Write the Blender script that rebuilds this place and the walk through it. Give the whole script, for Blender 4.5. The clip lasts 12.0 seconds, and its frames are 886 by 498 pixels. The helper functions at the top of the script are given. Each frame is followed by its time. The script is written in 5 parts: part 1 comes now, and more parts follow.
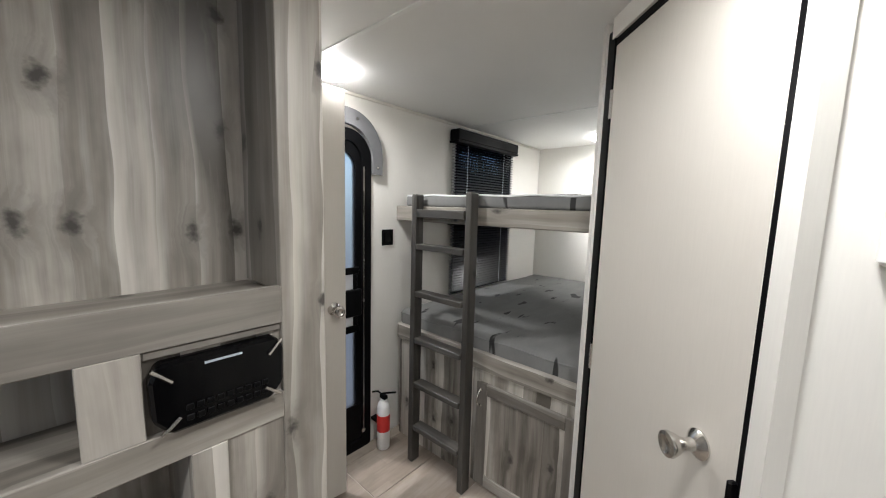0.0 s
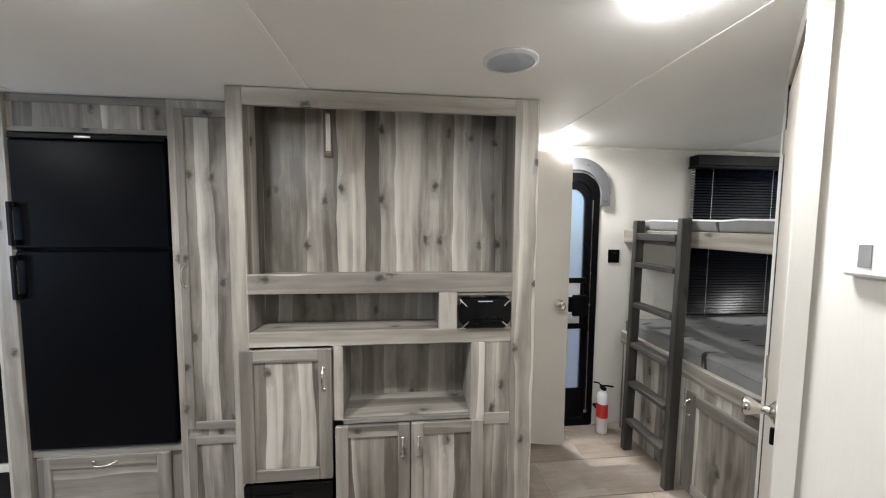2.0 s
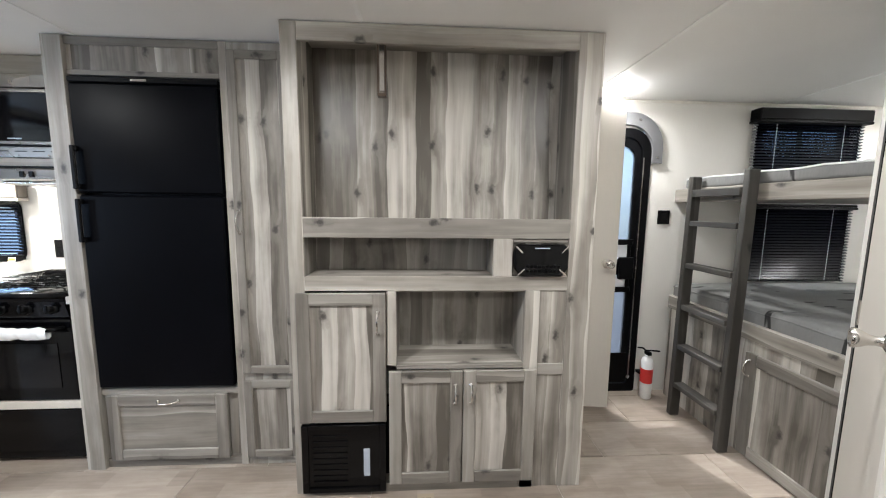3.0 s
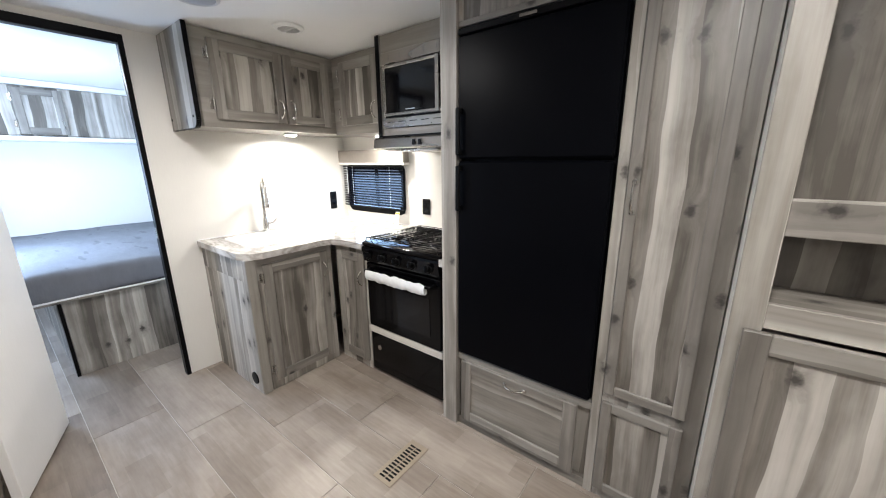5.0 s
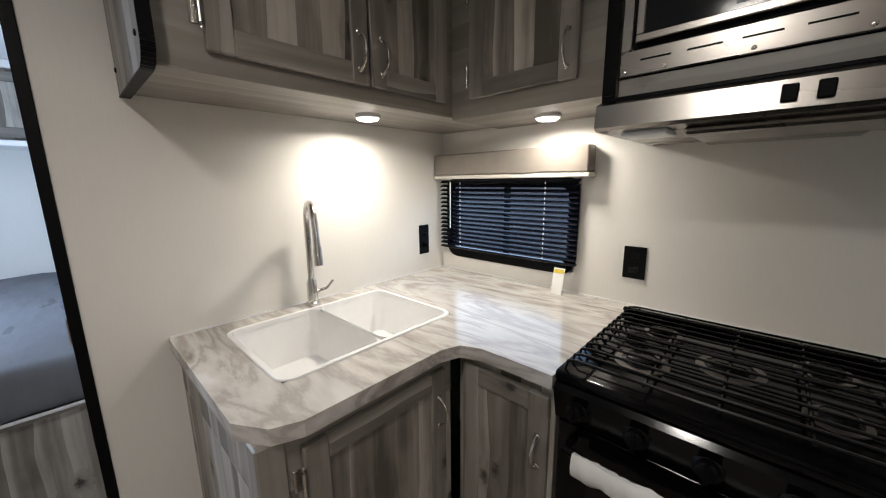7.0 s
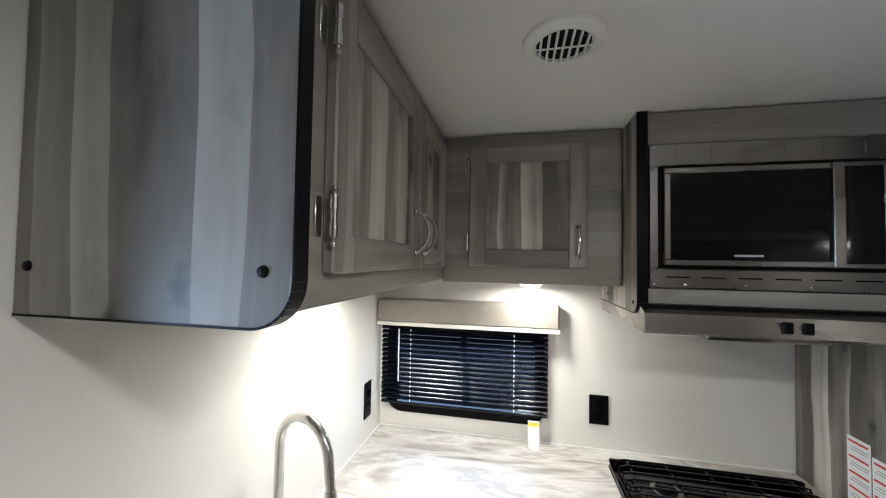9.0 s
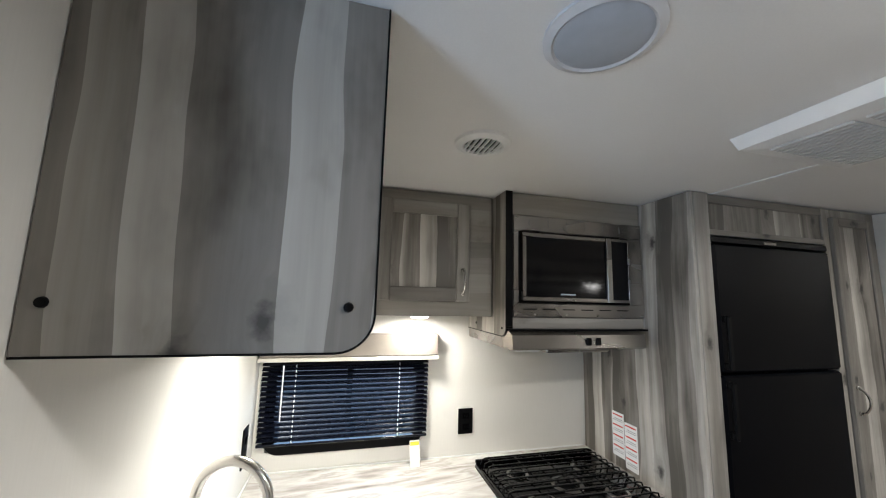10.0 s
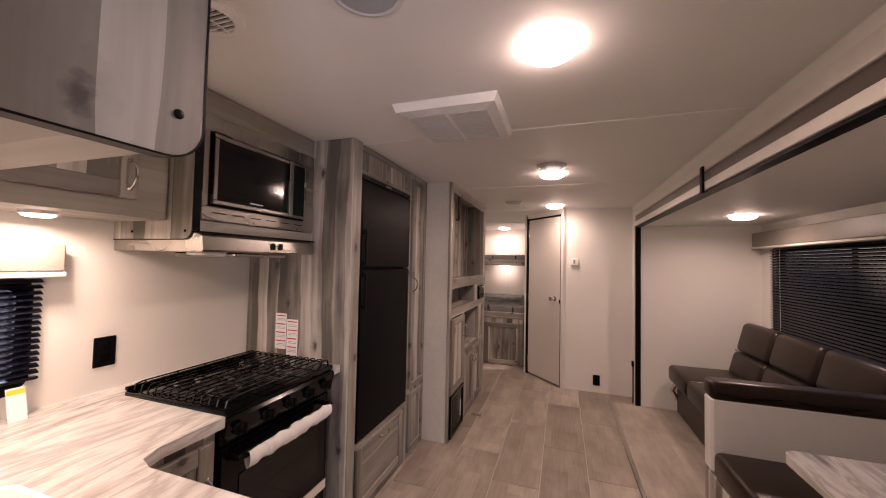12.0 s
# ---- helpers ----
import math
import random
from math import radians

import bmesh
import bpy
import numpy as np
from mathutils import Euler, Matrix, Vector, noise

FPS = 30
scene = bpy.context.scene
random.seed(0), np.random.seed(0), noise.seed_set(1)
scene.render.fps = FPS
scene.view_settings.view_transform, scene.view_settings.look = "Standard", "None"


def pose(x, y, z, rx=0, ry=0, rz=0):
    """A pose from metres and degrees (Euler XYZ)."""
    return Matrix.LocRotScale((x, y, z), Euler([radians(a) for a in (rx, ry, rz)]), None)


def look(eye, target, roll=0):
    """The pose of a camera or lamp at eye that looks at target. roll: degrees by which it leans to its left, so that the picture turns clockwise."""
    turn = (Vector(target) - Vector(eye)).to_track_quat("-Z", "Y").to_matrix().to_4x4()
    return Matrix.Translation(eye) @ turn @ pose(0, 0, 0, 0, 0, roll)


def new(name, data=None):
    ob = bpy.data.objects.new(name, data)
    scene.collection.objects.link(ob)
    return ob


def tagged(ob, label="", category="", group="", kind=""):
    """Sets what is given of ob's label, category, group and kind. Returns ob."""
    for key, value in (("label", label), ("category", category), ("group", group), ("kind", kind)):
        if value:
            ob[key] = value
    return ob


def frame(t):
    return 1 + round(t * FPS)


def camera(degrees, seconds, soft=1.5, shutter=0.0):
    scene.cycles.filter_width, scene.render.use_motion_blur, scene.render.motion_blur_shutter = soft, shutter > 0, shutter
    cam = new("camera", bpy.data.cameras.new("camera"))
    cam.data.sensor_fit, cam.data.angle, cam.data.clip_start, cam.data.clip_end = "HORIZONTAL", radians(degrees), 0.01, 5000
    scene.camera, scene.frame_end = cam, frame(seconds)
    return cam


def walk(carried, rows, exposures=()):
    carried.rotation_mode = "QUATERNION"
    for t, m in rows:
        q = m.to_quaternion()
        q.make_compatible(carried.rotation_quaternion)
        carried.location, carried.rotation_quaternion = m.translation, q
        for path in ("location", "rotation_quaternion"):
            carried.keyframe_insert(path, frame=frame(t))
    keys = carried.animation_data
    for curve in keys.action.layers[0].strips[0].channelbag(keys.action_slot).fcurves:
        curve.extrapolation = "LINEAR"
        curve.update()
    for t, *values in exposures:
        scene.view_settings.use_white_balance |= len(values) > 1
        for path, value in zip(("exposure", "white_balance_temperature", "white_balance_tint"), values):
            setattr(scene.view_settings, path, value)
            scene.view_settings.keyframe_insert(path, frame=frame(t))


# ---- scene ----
cam = camera(102.9, 12.0, soft=1.1)
PATH = [
    (0, (3.687, -1.735, 1.523), (5.179, -0.424, 1.286), 1.6),
    (0.5, (3.514, -1.965, 1.567), (4.957, -0.599, 1.34), 1.2),
    (1, (3.578, -2.202, 1.607), (4.541, -0.466, 1.371), 0.8),
    (1.5, (3.586, -2.398, 1.63), (3.945, -0.441, 1.422), 0.6),
    (2, (3.546, -2.527, 1.557), (3.758, -0.544, 1.414), 0.5),
    (2.5, (3.523, -2.57, 1.431), (3.653, -0.579, 1.282), 0.6),
    (2.7, (3.458, -2.54, 1.38), (3.608, -0.553, 1.209), 0.5),
    (4.3, (3.117, -2.245, 1.365), (2.344, -0.475, 0.847), 0.0),
    (4.5, (2.98, -2.184, 1.365), (2.019, -0.502, 0.868), -0.2),
    (5, (2.711, -2.061, 1.422), (1.525, -0.527, 0.931), -0.5),
    (5.5, (2.343, -1.859, 1.462), (1.003, -0.452, 0.988), -0.5),
    (6, (1.934, -1.657, 1.418), (0.538, -0.294, 0.978), -0.5),
    (6.5, (1.61, -1.462, 1.383), (0.208, -0.102, 0.955), -0.6),
    (6.7, (1.486, -1.423, 1.362), (0.1, -0.041, 0.952), -0.6),
    (8.3, (0.795, -1.391, 1.596), (-0.043, 0.418, 1.431), 0.2),
    (8.5, (0.743, -1.425, 1.627), (0.048, 0.449, 1.536), 0.5),
    (9, (0.626, -1.59, 1.682), (0.216, 0.366, 1.746), 0.9),
    (9.5, (0.51, -1.715, 1.73), (0.404, 0.276, 1.888), 1.1),
    (10, (0.362, -1.772, 1.685), (0.864, 0.145, 1.953), 1.5),
    (10.5, (0.288, -1.808, 1.673), (1.423, -0.19, 1.979), 1.6),
    (11, (0.228, -1.841, 1.626), (1.71, -0.535, 1.937), 1.6),
    (11.5, (0.109, -1.847, 1.54), (1.855, -0.907, 1.802), 1.6),
    (12, (0.021, -1.771, 1.469), (1.915, -1.133, 1.54), 1.2),
]
walk(cam, [(t, look(eye, target, roll)) for t, eye, target, roll in PATH],
     [(0, 0.0, 6150, 9), (1.0, -0.05, 6150, 9), (1.5, 0.1, 6150, 9), (2.5, 0.45, 6150, 9), (4.5, 0.6, 6000, 8), (5.0, 0.2, 6350, 11), (5.5, 0.0, 6400, 11), (6.5, -0.75, 6800, 12), (8.5, -1.6, 6150, 9), (9.0, -0.7, 6150, 8),
      (9.5, -0.35, 6200, 8), (10.5, -0.45, 6600, 10), (11, -0.45, 7100, 20), (11.5, -0.6, 7950, 36), (12, -0.65, 8500, 40)])

# ---- light ----
world = bpy.data.worlds.new("sky")
scene.world = world
world.use_nodes = True
wn = world.node_tree.nodes
sky = wn.new("ShaderNodeTexSky")
sky.sky_type, sky.sun_disc = "NISHITA", False
sky.sun_elevation, sky.sun_rotation = radians(40), radians(200)
world.node_tree.links.new(sky.outputs[0], wn["Background"].inputs[0])
wn["Background"].inputs[1].default_value = 0.15
sun = new("sun", bpy.data.lights.new("sun", "SUN"))
sun.data.energy, sun.data.angle, sun.data.color = 2.0, radians(0.5), (1, 0.95, 0.88)
sun.matrix_world = look((0, 0, 8), (1.2, -3.0, 3))

CEIL = 2.135
LAMP = (1.0, 0.965, 0.92)


def lamp_light(name, x, y, z, watts, size=0.14, colour=LAMP, spread=170):
    ob = new(name, bpy.data.lights.new(name, "AREA"))
    ob.data.shape, ob.data.size, ob.data.energy, ob.data.color = "DISK", size, watts, colour
    ob.data.spread = radians(spread)
    ob.location = (x, y, z)
    return ob


CEILING_LAMPS = [(1.12, -1.73), (2.72, -1.70), (4.22, -1.69), (4.62, -0.21), (6.78, -0.72)]
CEILING_WATTS = [15.5, 15.5, 9, 12, 12]


def bulb(name, x, y, z, watts, colour=LAMP):
    ob = new(name, bpy.data.lights.new(name, "POINT"))
    ob.data.shadow_soft_size, ob.data.energy, ob.data.color = 0.035, watts, colour
    ob.location = (x, y, z)
    return ob


for (lx, ly), watts in zip(CEILING_LAMPS, CEILING_WATTS):
    lamp_light("ceiling_lamp_light", lx, ly, CEIL - 0.042, watts)
    bulb("ceiling_lamp_halo", lx, ly, CEIL - 0.062, watts * 0.07)
UNDER_LAMPS = [(0.19, -0.60), (0.68, -0.17)]
for (lx, ly), watts in zip(UNDER_LAMPS, (9, 12)):
    lamp_light("cabinet_lamp_light", lx, ly, 1.585, watts, 0.07, (1.0, 0.95, 0.86))
lamp_light("slide_lamp_light", 3.42, -3.13, 1.843, 9)
bulb("slide_lamp_halo", 3.42, -3.13, 1.823, 0.6)
bulb("bunk_lamp_light", 6.90, -0.72, 1.375, 3.2)
# unseen bluish bulb added to brighten the bedroom
bulb("bedroom_lamp_light", -1.1, -1.85, CEIL - 0.078, 9, (0.80, 0.89, 1.0))
# daylight that comes in by the bedroom window
day = new("window_light", bpy.data.lights.new("window_light", "AREA"))
day.data.shape, day.data.size, day.data.size_y, day.data.energy, day.data.color = "RECTANGLE", 0.85, 0.55, 64, (0.52, 0.71, 1.0)
day.matrix_world = look((-1.3, -2.40, 1.3), (-1.3, 0, 1.1))

# daylight in the kitchen window's opening
pale = new("window_light", bpy.data.lights.new("window_light", "AREA"))
pale.data.shape, pale.data.size, pale.data.size_y, pale.data.energy, pale.data.color = "RECTANGLE", 0.66, 0.35, 4, (0.42, 0.66, 1.0)
pale.matrix_world = look((0.392, 0.011, 1.185), (0.392, -1, 1.185))

# ---- materials ----


class Nodes:
    def __init__(self, name):
        self.mat = bpy.data.materials.new(name)
        self.mat.use_nodes = True
        self.t = self.mat.node_tree
        self.b = self.t.nodes["Principled BSDF"]

    def node(self, kind, **props):
        n = self.t.nodes.new(kind)
        for k, v in props.items():
            if k == "operation":
                n.operation = v
            elif k == "data_type":
                n.data_type = v
            elif k == "blend_type":
                n.blend_type = v
            elif k == "feature":
                n.feature = v
            elif k == "dims":
                n.noise_dimensions = v
            elif k == "vdims":
                n.voronoi_dimensions = v
        return n

    def link(self, a, b):
        self.t.links.new(a, b)

    def math(self, op, a, b=0.0, c=None):
        n = self.node("ShaderNodeMath", operation=op)
        for i, v in enumerate((a, b) if c is None else (a, b, c)):
            if isinstance(v, (int, float)):
                n.inputs[i].default_value = v
            else:
                self.link(v, n.inputs[i])
        return n.outputs[0]

    def noise(self, vec, scale, detail=3, rough=0.55):
        n = self.node("ShaderNodeTexNoise")
        n.inputs["Scale"].default_value, n.inputs["Detail"].default_value, n.inputs["Roughness"].default_value = scale, detail, rough
        if vec is not None:
            self.link(vec, n.inputs["Vector"])
        return n.outputs[0]

    def coords(self):
        return self.node("ShaderNodeTexCoord").outputs["Object"]

    def scaled(self, vec, sx, sy, sz):
        n = self.node("ShaderNodeMapping")
        n.inputs["Scale"].default_value = (sx, sy, sz)
        self.link(vec, n.inputs["Vector"])
        return n.outputs[0]

    def ramp(self, fac, stops):
        n = self.node("ShaderNodeValToRGB")
        while len(n.color_ramp.elements) < len(stops):
            n.color_ramp.elements.new(0.5)
        for e, (p, c) in zip(n.color_ramp.elements, stops):
            e.position, e.color = p, (*c, 1)
        self.link(fac, n.inputs[0])
        return n.outputs[0]

    def mix(self, fac, a, b, blend="MIX"):
        n = self.node("ShaderNodeMix", data_type="RGBA", blend_type=blend)
        for i, v in ((0, fac), (6, a), (7, b)):
            if isinstance(v, (int, float)):
                n.inputs[i].default_value = v
            elif isinstance(v, tuple):
                n.inputs[i].default_value = (*v, 1)
            else:
                self.link(v, n.inputs[i])
        return n.outputs[2]

    def bump(self, height, strength, distance=0.002):
        n = self.node("ShaderNodeBump")
        n.inputs["Strength"].default_value, n.inputs["Distance"].default_value = strength, distance
        self.link(height, n.inputs["Height"])
        self.link(n.outputs[0], self.b.inputs["Normal"])

    def done(self, colour=None, rough=0.5, metal=0.0):
        if colour is not None:
            if isinstance(colour, tuple):
                self.b.inputs["Base Color"].default_value = (*colour, 1)
            else:
                self.link(colour, self.b.inputs["Base Color"])
        if isinstance(rough, (int, float)):
            self.b.inputs["Roughness"].default_value = rough
        else:
            self.link(rough, self.b.inputs["Roughness"])
        self.b.inputs["Metallic"].default_value = metal
        return self.mat


def plain(name, colour, rough=0.5, metal=0.0, vary=0.08, scale=30, bump=0.0, bscale=400, spec=0.5, ior=1.5):
    m = Nodes(name)
    m.b.inputs["IOR"].default_value = ior
    m.b.inputs["Specular IOR Level"].default_value = spec
    c = m.coords()
    n = m.noise(c, scale, 4)
    n2 = m.noise(c, 2.5, 2)
    f = m.math("ADD", m.math("MULTIPLY", n, 0.5), m.math("MULTIPLY", n2, 0.5))
    lo = tuple(max(0, v * (1 - vary)) for v in colour)
    hi = tuple(min(1, v * (1 + vary)) for v in colour)
    col = m.ramp(f, [(0.3, lo), (0.7, hi)])
    if bump:
        m.bump(m.noise(c, bscale, 2), bump, 0.001)
    return m.done(col, m.math("MULTIPLY_ADD", n, 0.12, max(0.02, rough - 0.06)), metal)


def wood(name, along, tone=1.0, contrast=1.0, lift=0.0, knots=1.0, width=0.074, cloud=0.1, sparse=0.55):
    """Printed grey plank laminate; the boards run along the axis named."""
    m = Nodes(name)
    c = m.coords()
    sep = m.node("ShaderNodeSeparateXYZ")
    m.link(c, sep.inputs[0])
    X, Y, Z = sep.outputs
    if along == "z":
        u, v = m.math("ADD", X, m.math("MULTIPLY", Y, 1.0)), Z
    elif along == "x":
        u, v = m.math("ADD", Z, Y), X
    else:
        u, v = m.math("ADD", Z, X), Y
    info = m.node("ShaderNodeObjectInfo").outputs["Random"]
    u = m.math("ADD", u, m.math("MULTIPLY", info, 7.3))
    v = m.math("ADD", v, m.math("MULTIPLY", info, 3.1))
    comb = m.node("ShaderNodeCombineXYZ")
    m.link(u, comb.inputs[0])
    m.link(v, comb.inputs[1])
    uv = comb.outputs[0]
    wob = m.math("MULTIPLY", m.math("SUBTRACT", m.noise(m.scaled(uv, 4.0, 1.5, 1), 1.0, 2), 0.5), 0.075)
    edge = m.math("DIVIDE", m.math("ADD", u, wob), width)
    cell = m.math("FLOOR", edge)
    white = m.node("ShaderNodeTexWhiteNoise")
    white.noise_dimensions = "1D"
    m.link(cell, white.inputs["W"])
    board = white.outputs[0]
    other = m.node("ShaderNodeTexWhiteNoise")
    other.noise_dimensions = "1D"
    m.link(m.math("ADD", cell, 17.3), other.inputs["W"])
    sap = m.math("MULTIPLY", m.ramp(m.math("FRACT", edge), [(0.0, (1, 1, 1)), (0.34, (0, 0, 0))]), m.math("GREATER_THAN", other.outputs[0], 0.5))
    # knots, and the grain that swells round them
    vor = m.node("ShaderNodeTexVoronoi")
    vor.voronoi_dimensions = "2D"
    vor.inputs["Scale"].default_value = 1.0
    m.link(m.scaled(uv, 6.6, 3.9, 1), vor.inputs["Vector"])
    ragged = m.math("MULTIPLY", m.math("SUBTRACT", m.noise(uv, 45, 3), 0.5), 0.22)
    d = m.math("ADD", vor.outputs["Distance"], ragged)
    pick = m.math("GREATER_THAN", vor.outputs["Color"], sparse)
    knot = m.math("MULTIPLY", m.ramp(d, [(0.03, (1, 1, 1)), (0.12, (0, 0, 0))]), pick)
    halo = m.math("MULTIPLY", m.ramp(d, [(0.05, (1, 1, 1)), (0.30, (0, 0, 0))]), pick)
    swell = m.math("MULTIPLY", halo, 0.02)
    comb2 = m.node("ShaderNodeCombineXYZ")
    m.link(m.math("ADD", u, m.math("ADD", swell, m.math("MULTIPLY", wob, 0.5))), comb2.inputs[0])
    m.link(v, comb2.inputs[1])
    uv2 = comb2.outputs[0]
    streak = m.noise(m.scaled(uv2, 38, 1.6, 1), 1.0, 4, 0.58)
    broad = m.noise(m.scaled(uv2, 13, 1.1, 1), 1.0, 3)
    fine = m.noise(m.scaled(uv2, 300, 6, 1), 1.0, 3)
    f = m.math("ADD", m.math("MULTIPLY", board, 0.42), m.math("MULTIPLY", streak, 0.36))
    f = m.math("ADD", f, m.math("MULTIPLY", sap, 0.22))
    f = m.math("ADD", f, m.math("MULTIPLY", broad, 0.75))
    f = m.math("ADD", f, m.math("MULTIPLY", fine, 0.07))
    smoke = m.ramp(m.noise(m.scaled(uv2, 8, 3.2, 1), 1.0, 4, 0.6), [(0.46, (0, 0, 0)), (0.70, (1, 1, 1))])
    f = m.math("SUBTRACT", f, m.math("MULTIPLY", smoke, cloud))
    f = m.math("MULTIPLY_ADD", m.math("SUBTRACT", f, 0.86), 1.38 * contrast, 0.5 + lift)
    col = m.ramp(f, [(0.05, (0.118 * tone, 0.104 * tone, 0.086 * tone)), (0.36, (0.29 * tone, 0.264 * tone, 0.230 * tone)),
                     (0.62, (0.50 * tone, 0.466 * tone, 0.415 * tone)), (0.95, (0.68 * tone, 0.647 * tone, 0.59 * tone))])
    col = m.mix(m.math("MULTIPLY", halo, 0.5 * knots), col, (0.17 * tone, 0.155 * tone, 0.135 * tone))
    col = m.mix(m.math("MULTIPLY", knot, 0.92 * knots), col, (0.045 * tone, 0.04 * tone, 0.035 * tone))
    m.bump(m.math("ADD", streak, fine), 0.12, 0.0008)
    return m.done(col, m.math("MULTIPLY_ADD", streak, 0.15, 0.36))


WOOD = wood("grey_plank_laminate_upright", "z", 0.86, 1.12)
WOOD_X = wood("grey_plank_laminate_along", "x", 0.9, 0.75)
WOOD_Y = wood("grey_plank_laminate_across", "y", 0.9, 0.75)
PALE = wood("pale_stile_laminate", "z", 0.86, 0.75, 0.13)
PALE_X = wood("pale_stile_laminate_along", "x", 0.84, 0.6, 0.1)
# dark end panel print; also puts shade into the slot and niche backs
PANEL = wood("end_panel_and_recess_shade_laminate", "z", 0.66, 0.62, knots=0.9, width=0.062, cloud=0.3, sparse=0.4)
FRAME = wood("grey_frame_laminate", "z", 0.64, 0.65)
FRAME_X = wood("grey_frame_laminate_along", "x", 0.64, 0.6)
FRAME_Y = wood("grey_frame_laminate_across", "y", 0.64, 0.6)
FACE_X = wood("pale_face_frame_along", "x", 0.70, 0.35, knots=0.2)
FACE_Y = wood("pale_face_frame_across", "y", 0.70, 0.35, knots=0.2)
DARKWOOD = wood("dark_charcoal_wood", "z", 0.15, 0.5)
DARKWOOD_Y = wood("dark_charcoal_wood_across", "y", 0.15, 0.5)


def wallboard(name, colour):
    m = Nodes(name)
    c = m.coords()
    weave = m.noise(m.scaled(c, 240, 240, 14), 1.0, 2)
    patch = m.noise(c, 1.7, 3)
    f = m.math("ADD", m.math("MULTIPLY", weave, 0.35), m.math("MULTIPLY", patch, 0.65))
    col = m.ramp(f, [(0.3, tuple(v * 0.95 for v in colour)), (0.7, tuple(min(1, v * 1.03) for v in colour))])
    m.bump(weave, 0.12, 0.0006)
    return m.done(col, 0.55)


WALL = wallboard("cream_wall_board", (0.72, 0.70, 0.655))
CEILING = wallboard("white_ceiling_board", (0.79, 0.785, 0.77))
DOORSKIN = wallboard("greige_door_skin", (0.60, 0.565, 0.51))
TRIM = plain("cream_trim", (0.66, 0.63, 0.57), 0.45)
BLACK = plain("black_plastic", (0.0028, 0.0028, 0.0032), 0.4, vary=0.3, ior=1.2)
GLOSS = plain("black_gloss_enamel", (0.0018, 0.0018, 0.0022), 0.12, vary=0.2, ior=1.3)
FRIDGE = plain("black_fridge_skin", (0.0016, 0.0018, 0.0028), 0.33, vary=0.2, scale=6, ior=1.14)
IRON = plain("black_cast_iron", (0.003, 0.003, 0.0034), 0.2, vary=0.3, spec=0.4)
CHROME = plain("brushed_nickel", (0.62, 0.60, 0.57), 0.22, 1.0)
WHITE = plain("white_plastic", (0.80, 0.80, 0.79), 0.35, vary=0.03)
SINK = plain("white_sink_plastic", (0.82, 0.82, 0.81), 0.22, vary=0.03)
FILTER = plain("pale_grey_filter", (0.56, 0.56, 0.56), 0.6)
RIM = plain("dull_grey_white_plastic", (0.60, 0.61, 0.63), 0.45, vary=0.04)
GREY = plain("blue_grey_grille", (0.40, 0.44, 0.50), 0.5)
RED = plain("red_label", (0.60, 0.035, 0.03), 0.4)
YELLOW = plain("yellow_label", (0.75, 0.55, 0.05), 0.5)
PAPER = plain("paper", (0.80, 0.80, 0.78), 0.7, vary=0.03)
INK = plain("grey_ink", (0.22, 0.22, 0.22), 0.7)
LEATHER = plain("dark_brown_leather", (0.020, 0.0115, 0.0075), 0.30, vary=0.3, scale=12, bump=0.12, bscale=260, ior=1.32)
LIGHTVINYL = plain("light_vinyl", (0.62, 0.60, 0.57), 0.42, vary=0.04)
VALANCE = plain("taupe_leatherette", (0.21, 0.185, 0.16), 0.36, vary=0.12, scale=18, bump=0.2)
BROWNBAND = plain("brown_band", (0.10, 0.082, 0.068), 0.4, vary=0.15)
SHEET = plain("plastic_wrap", (0.78, 0.78, 0.77), 0.25, vary=0.04)
BLIND = plain("black_blind_slat", (0.004, 0.005, 0.010), 0.22, vary=0.2, ior=1.3)
CORD = plain("white_cord", (0.75, 0.75, 0.75), 0.6)


def steel_material():
    m = Nodes("stainless_steel")
    smear = m.noise(m.scaled(m.coords(), 1.5, 5, 5), 1.0, 2)
    return m.done(m.ramp(smear, [(0.3, (0.31, 0.29, 0.265)), (0.7, (0.39, 0.365, 0.335))]), m.math("MULTIPLY_ADD", smear, 0.05, 0.25), 1.0)


STEEL = steel_material()


def stone_material():
    m = Nodes("marbled_stone_laminate")
    c = m.coords()
    turn = m.node("ShaderNodeMapping")
    turn.inputs["Rotation"].default_value = (0, 0, radians(32))
    turn.inputs["Scale"].default_value = (1.2, 4.6, 6)
    m.link(c, turn.inputs["Vector"])
    warp = m.node("ShaderNodeTexNoise")
    warp.inputs["Scale"].default_value, warp.inputs["Detail"].default_value, warp.inputs["Distortion"].default_value = 1.0, 6, 1.4
    m.link(turn.outputs[0], warp.inputs["Vector"])
    fine = m.noise(turn.outputs[0], 4.5, 5, 0.65)
    f = m.math("ADD", m.math("MULTIPLY", warp.outputs[0], 0.82), m.math("MULTIPLY", fine, 0.18))
    col = m.ramp(f, [(0.33, (0.20, 0.178, 0.155)), (0.41, (0.39, 0.36, 0.328)), (0.48, (0.55, 0.53, 0.50)), (0.53, (0.37, 0.342, 0.312)), (0.56, (0.50, 0.475, 0.445)), (0.68, (0.66, 0.645, 0.62))])
    return m.done(col, m.math("MULTIPLY_ADD", fine, 0.08, 0.06))


STONE = stone_material()


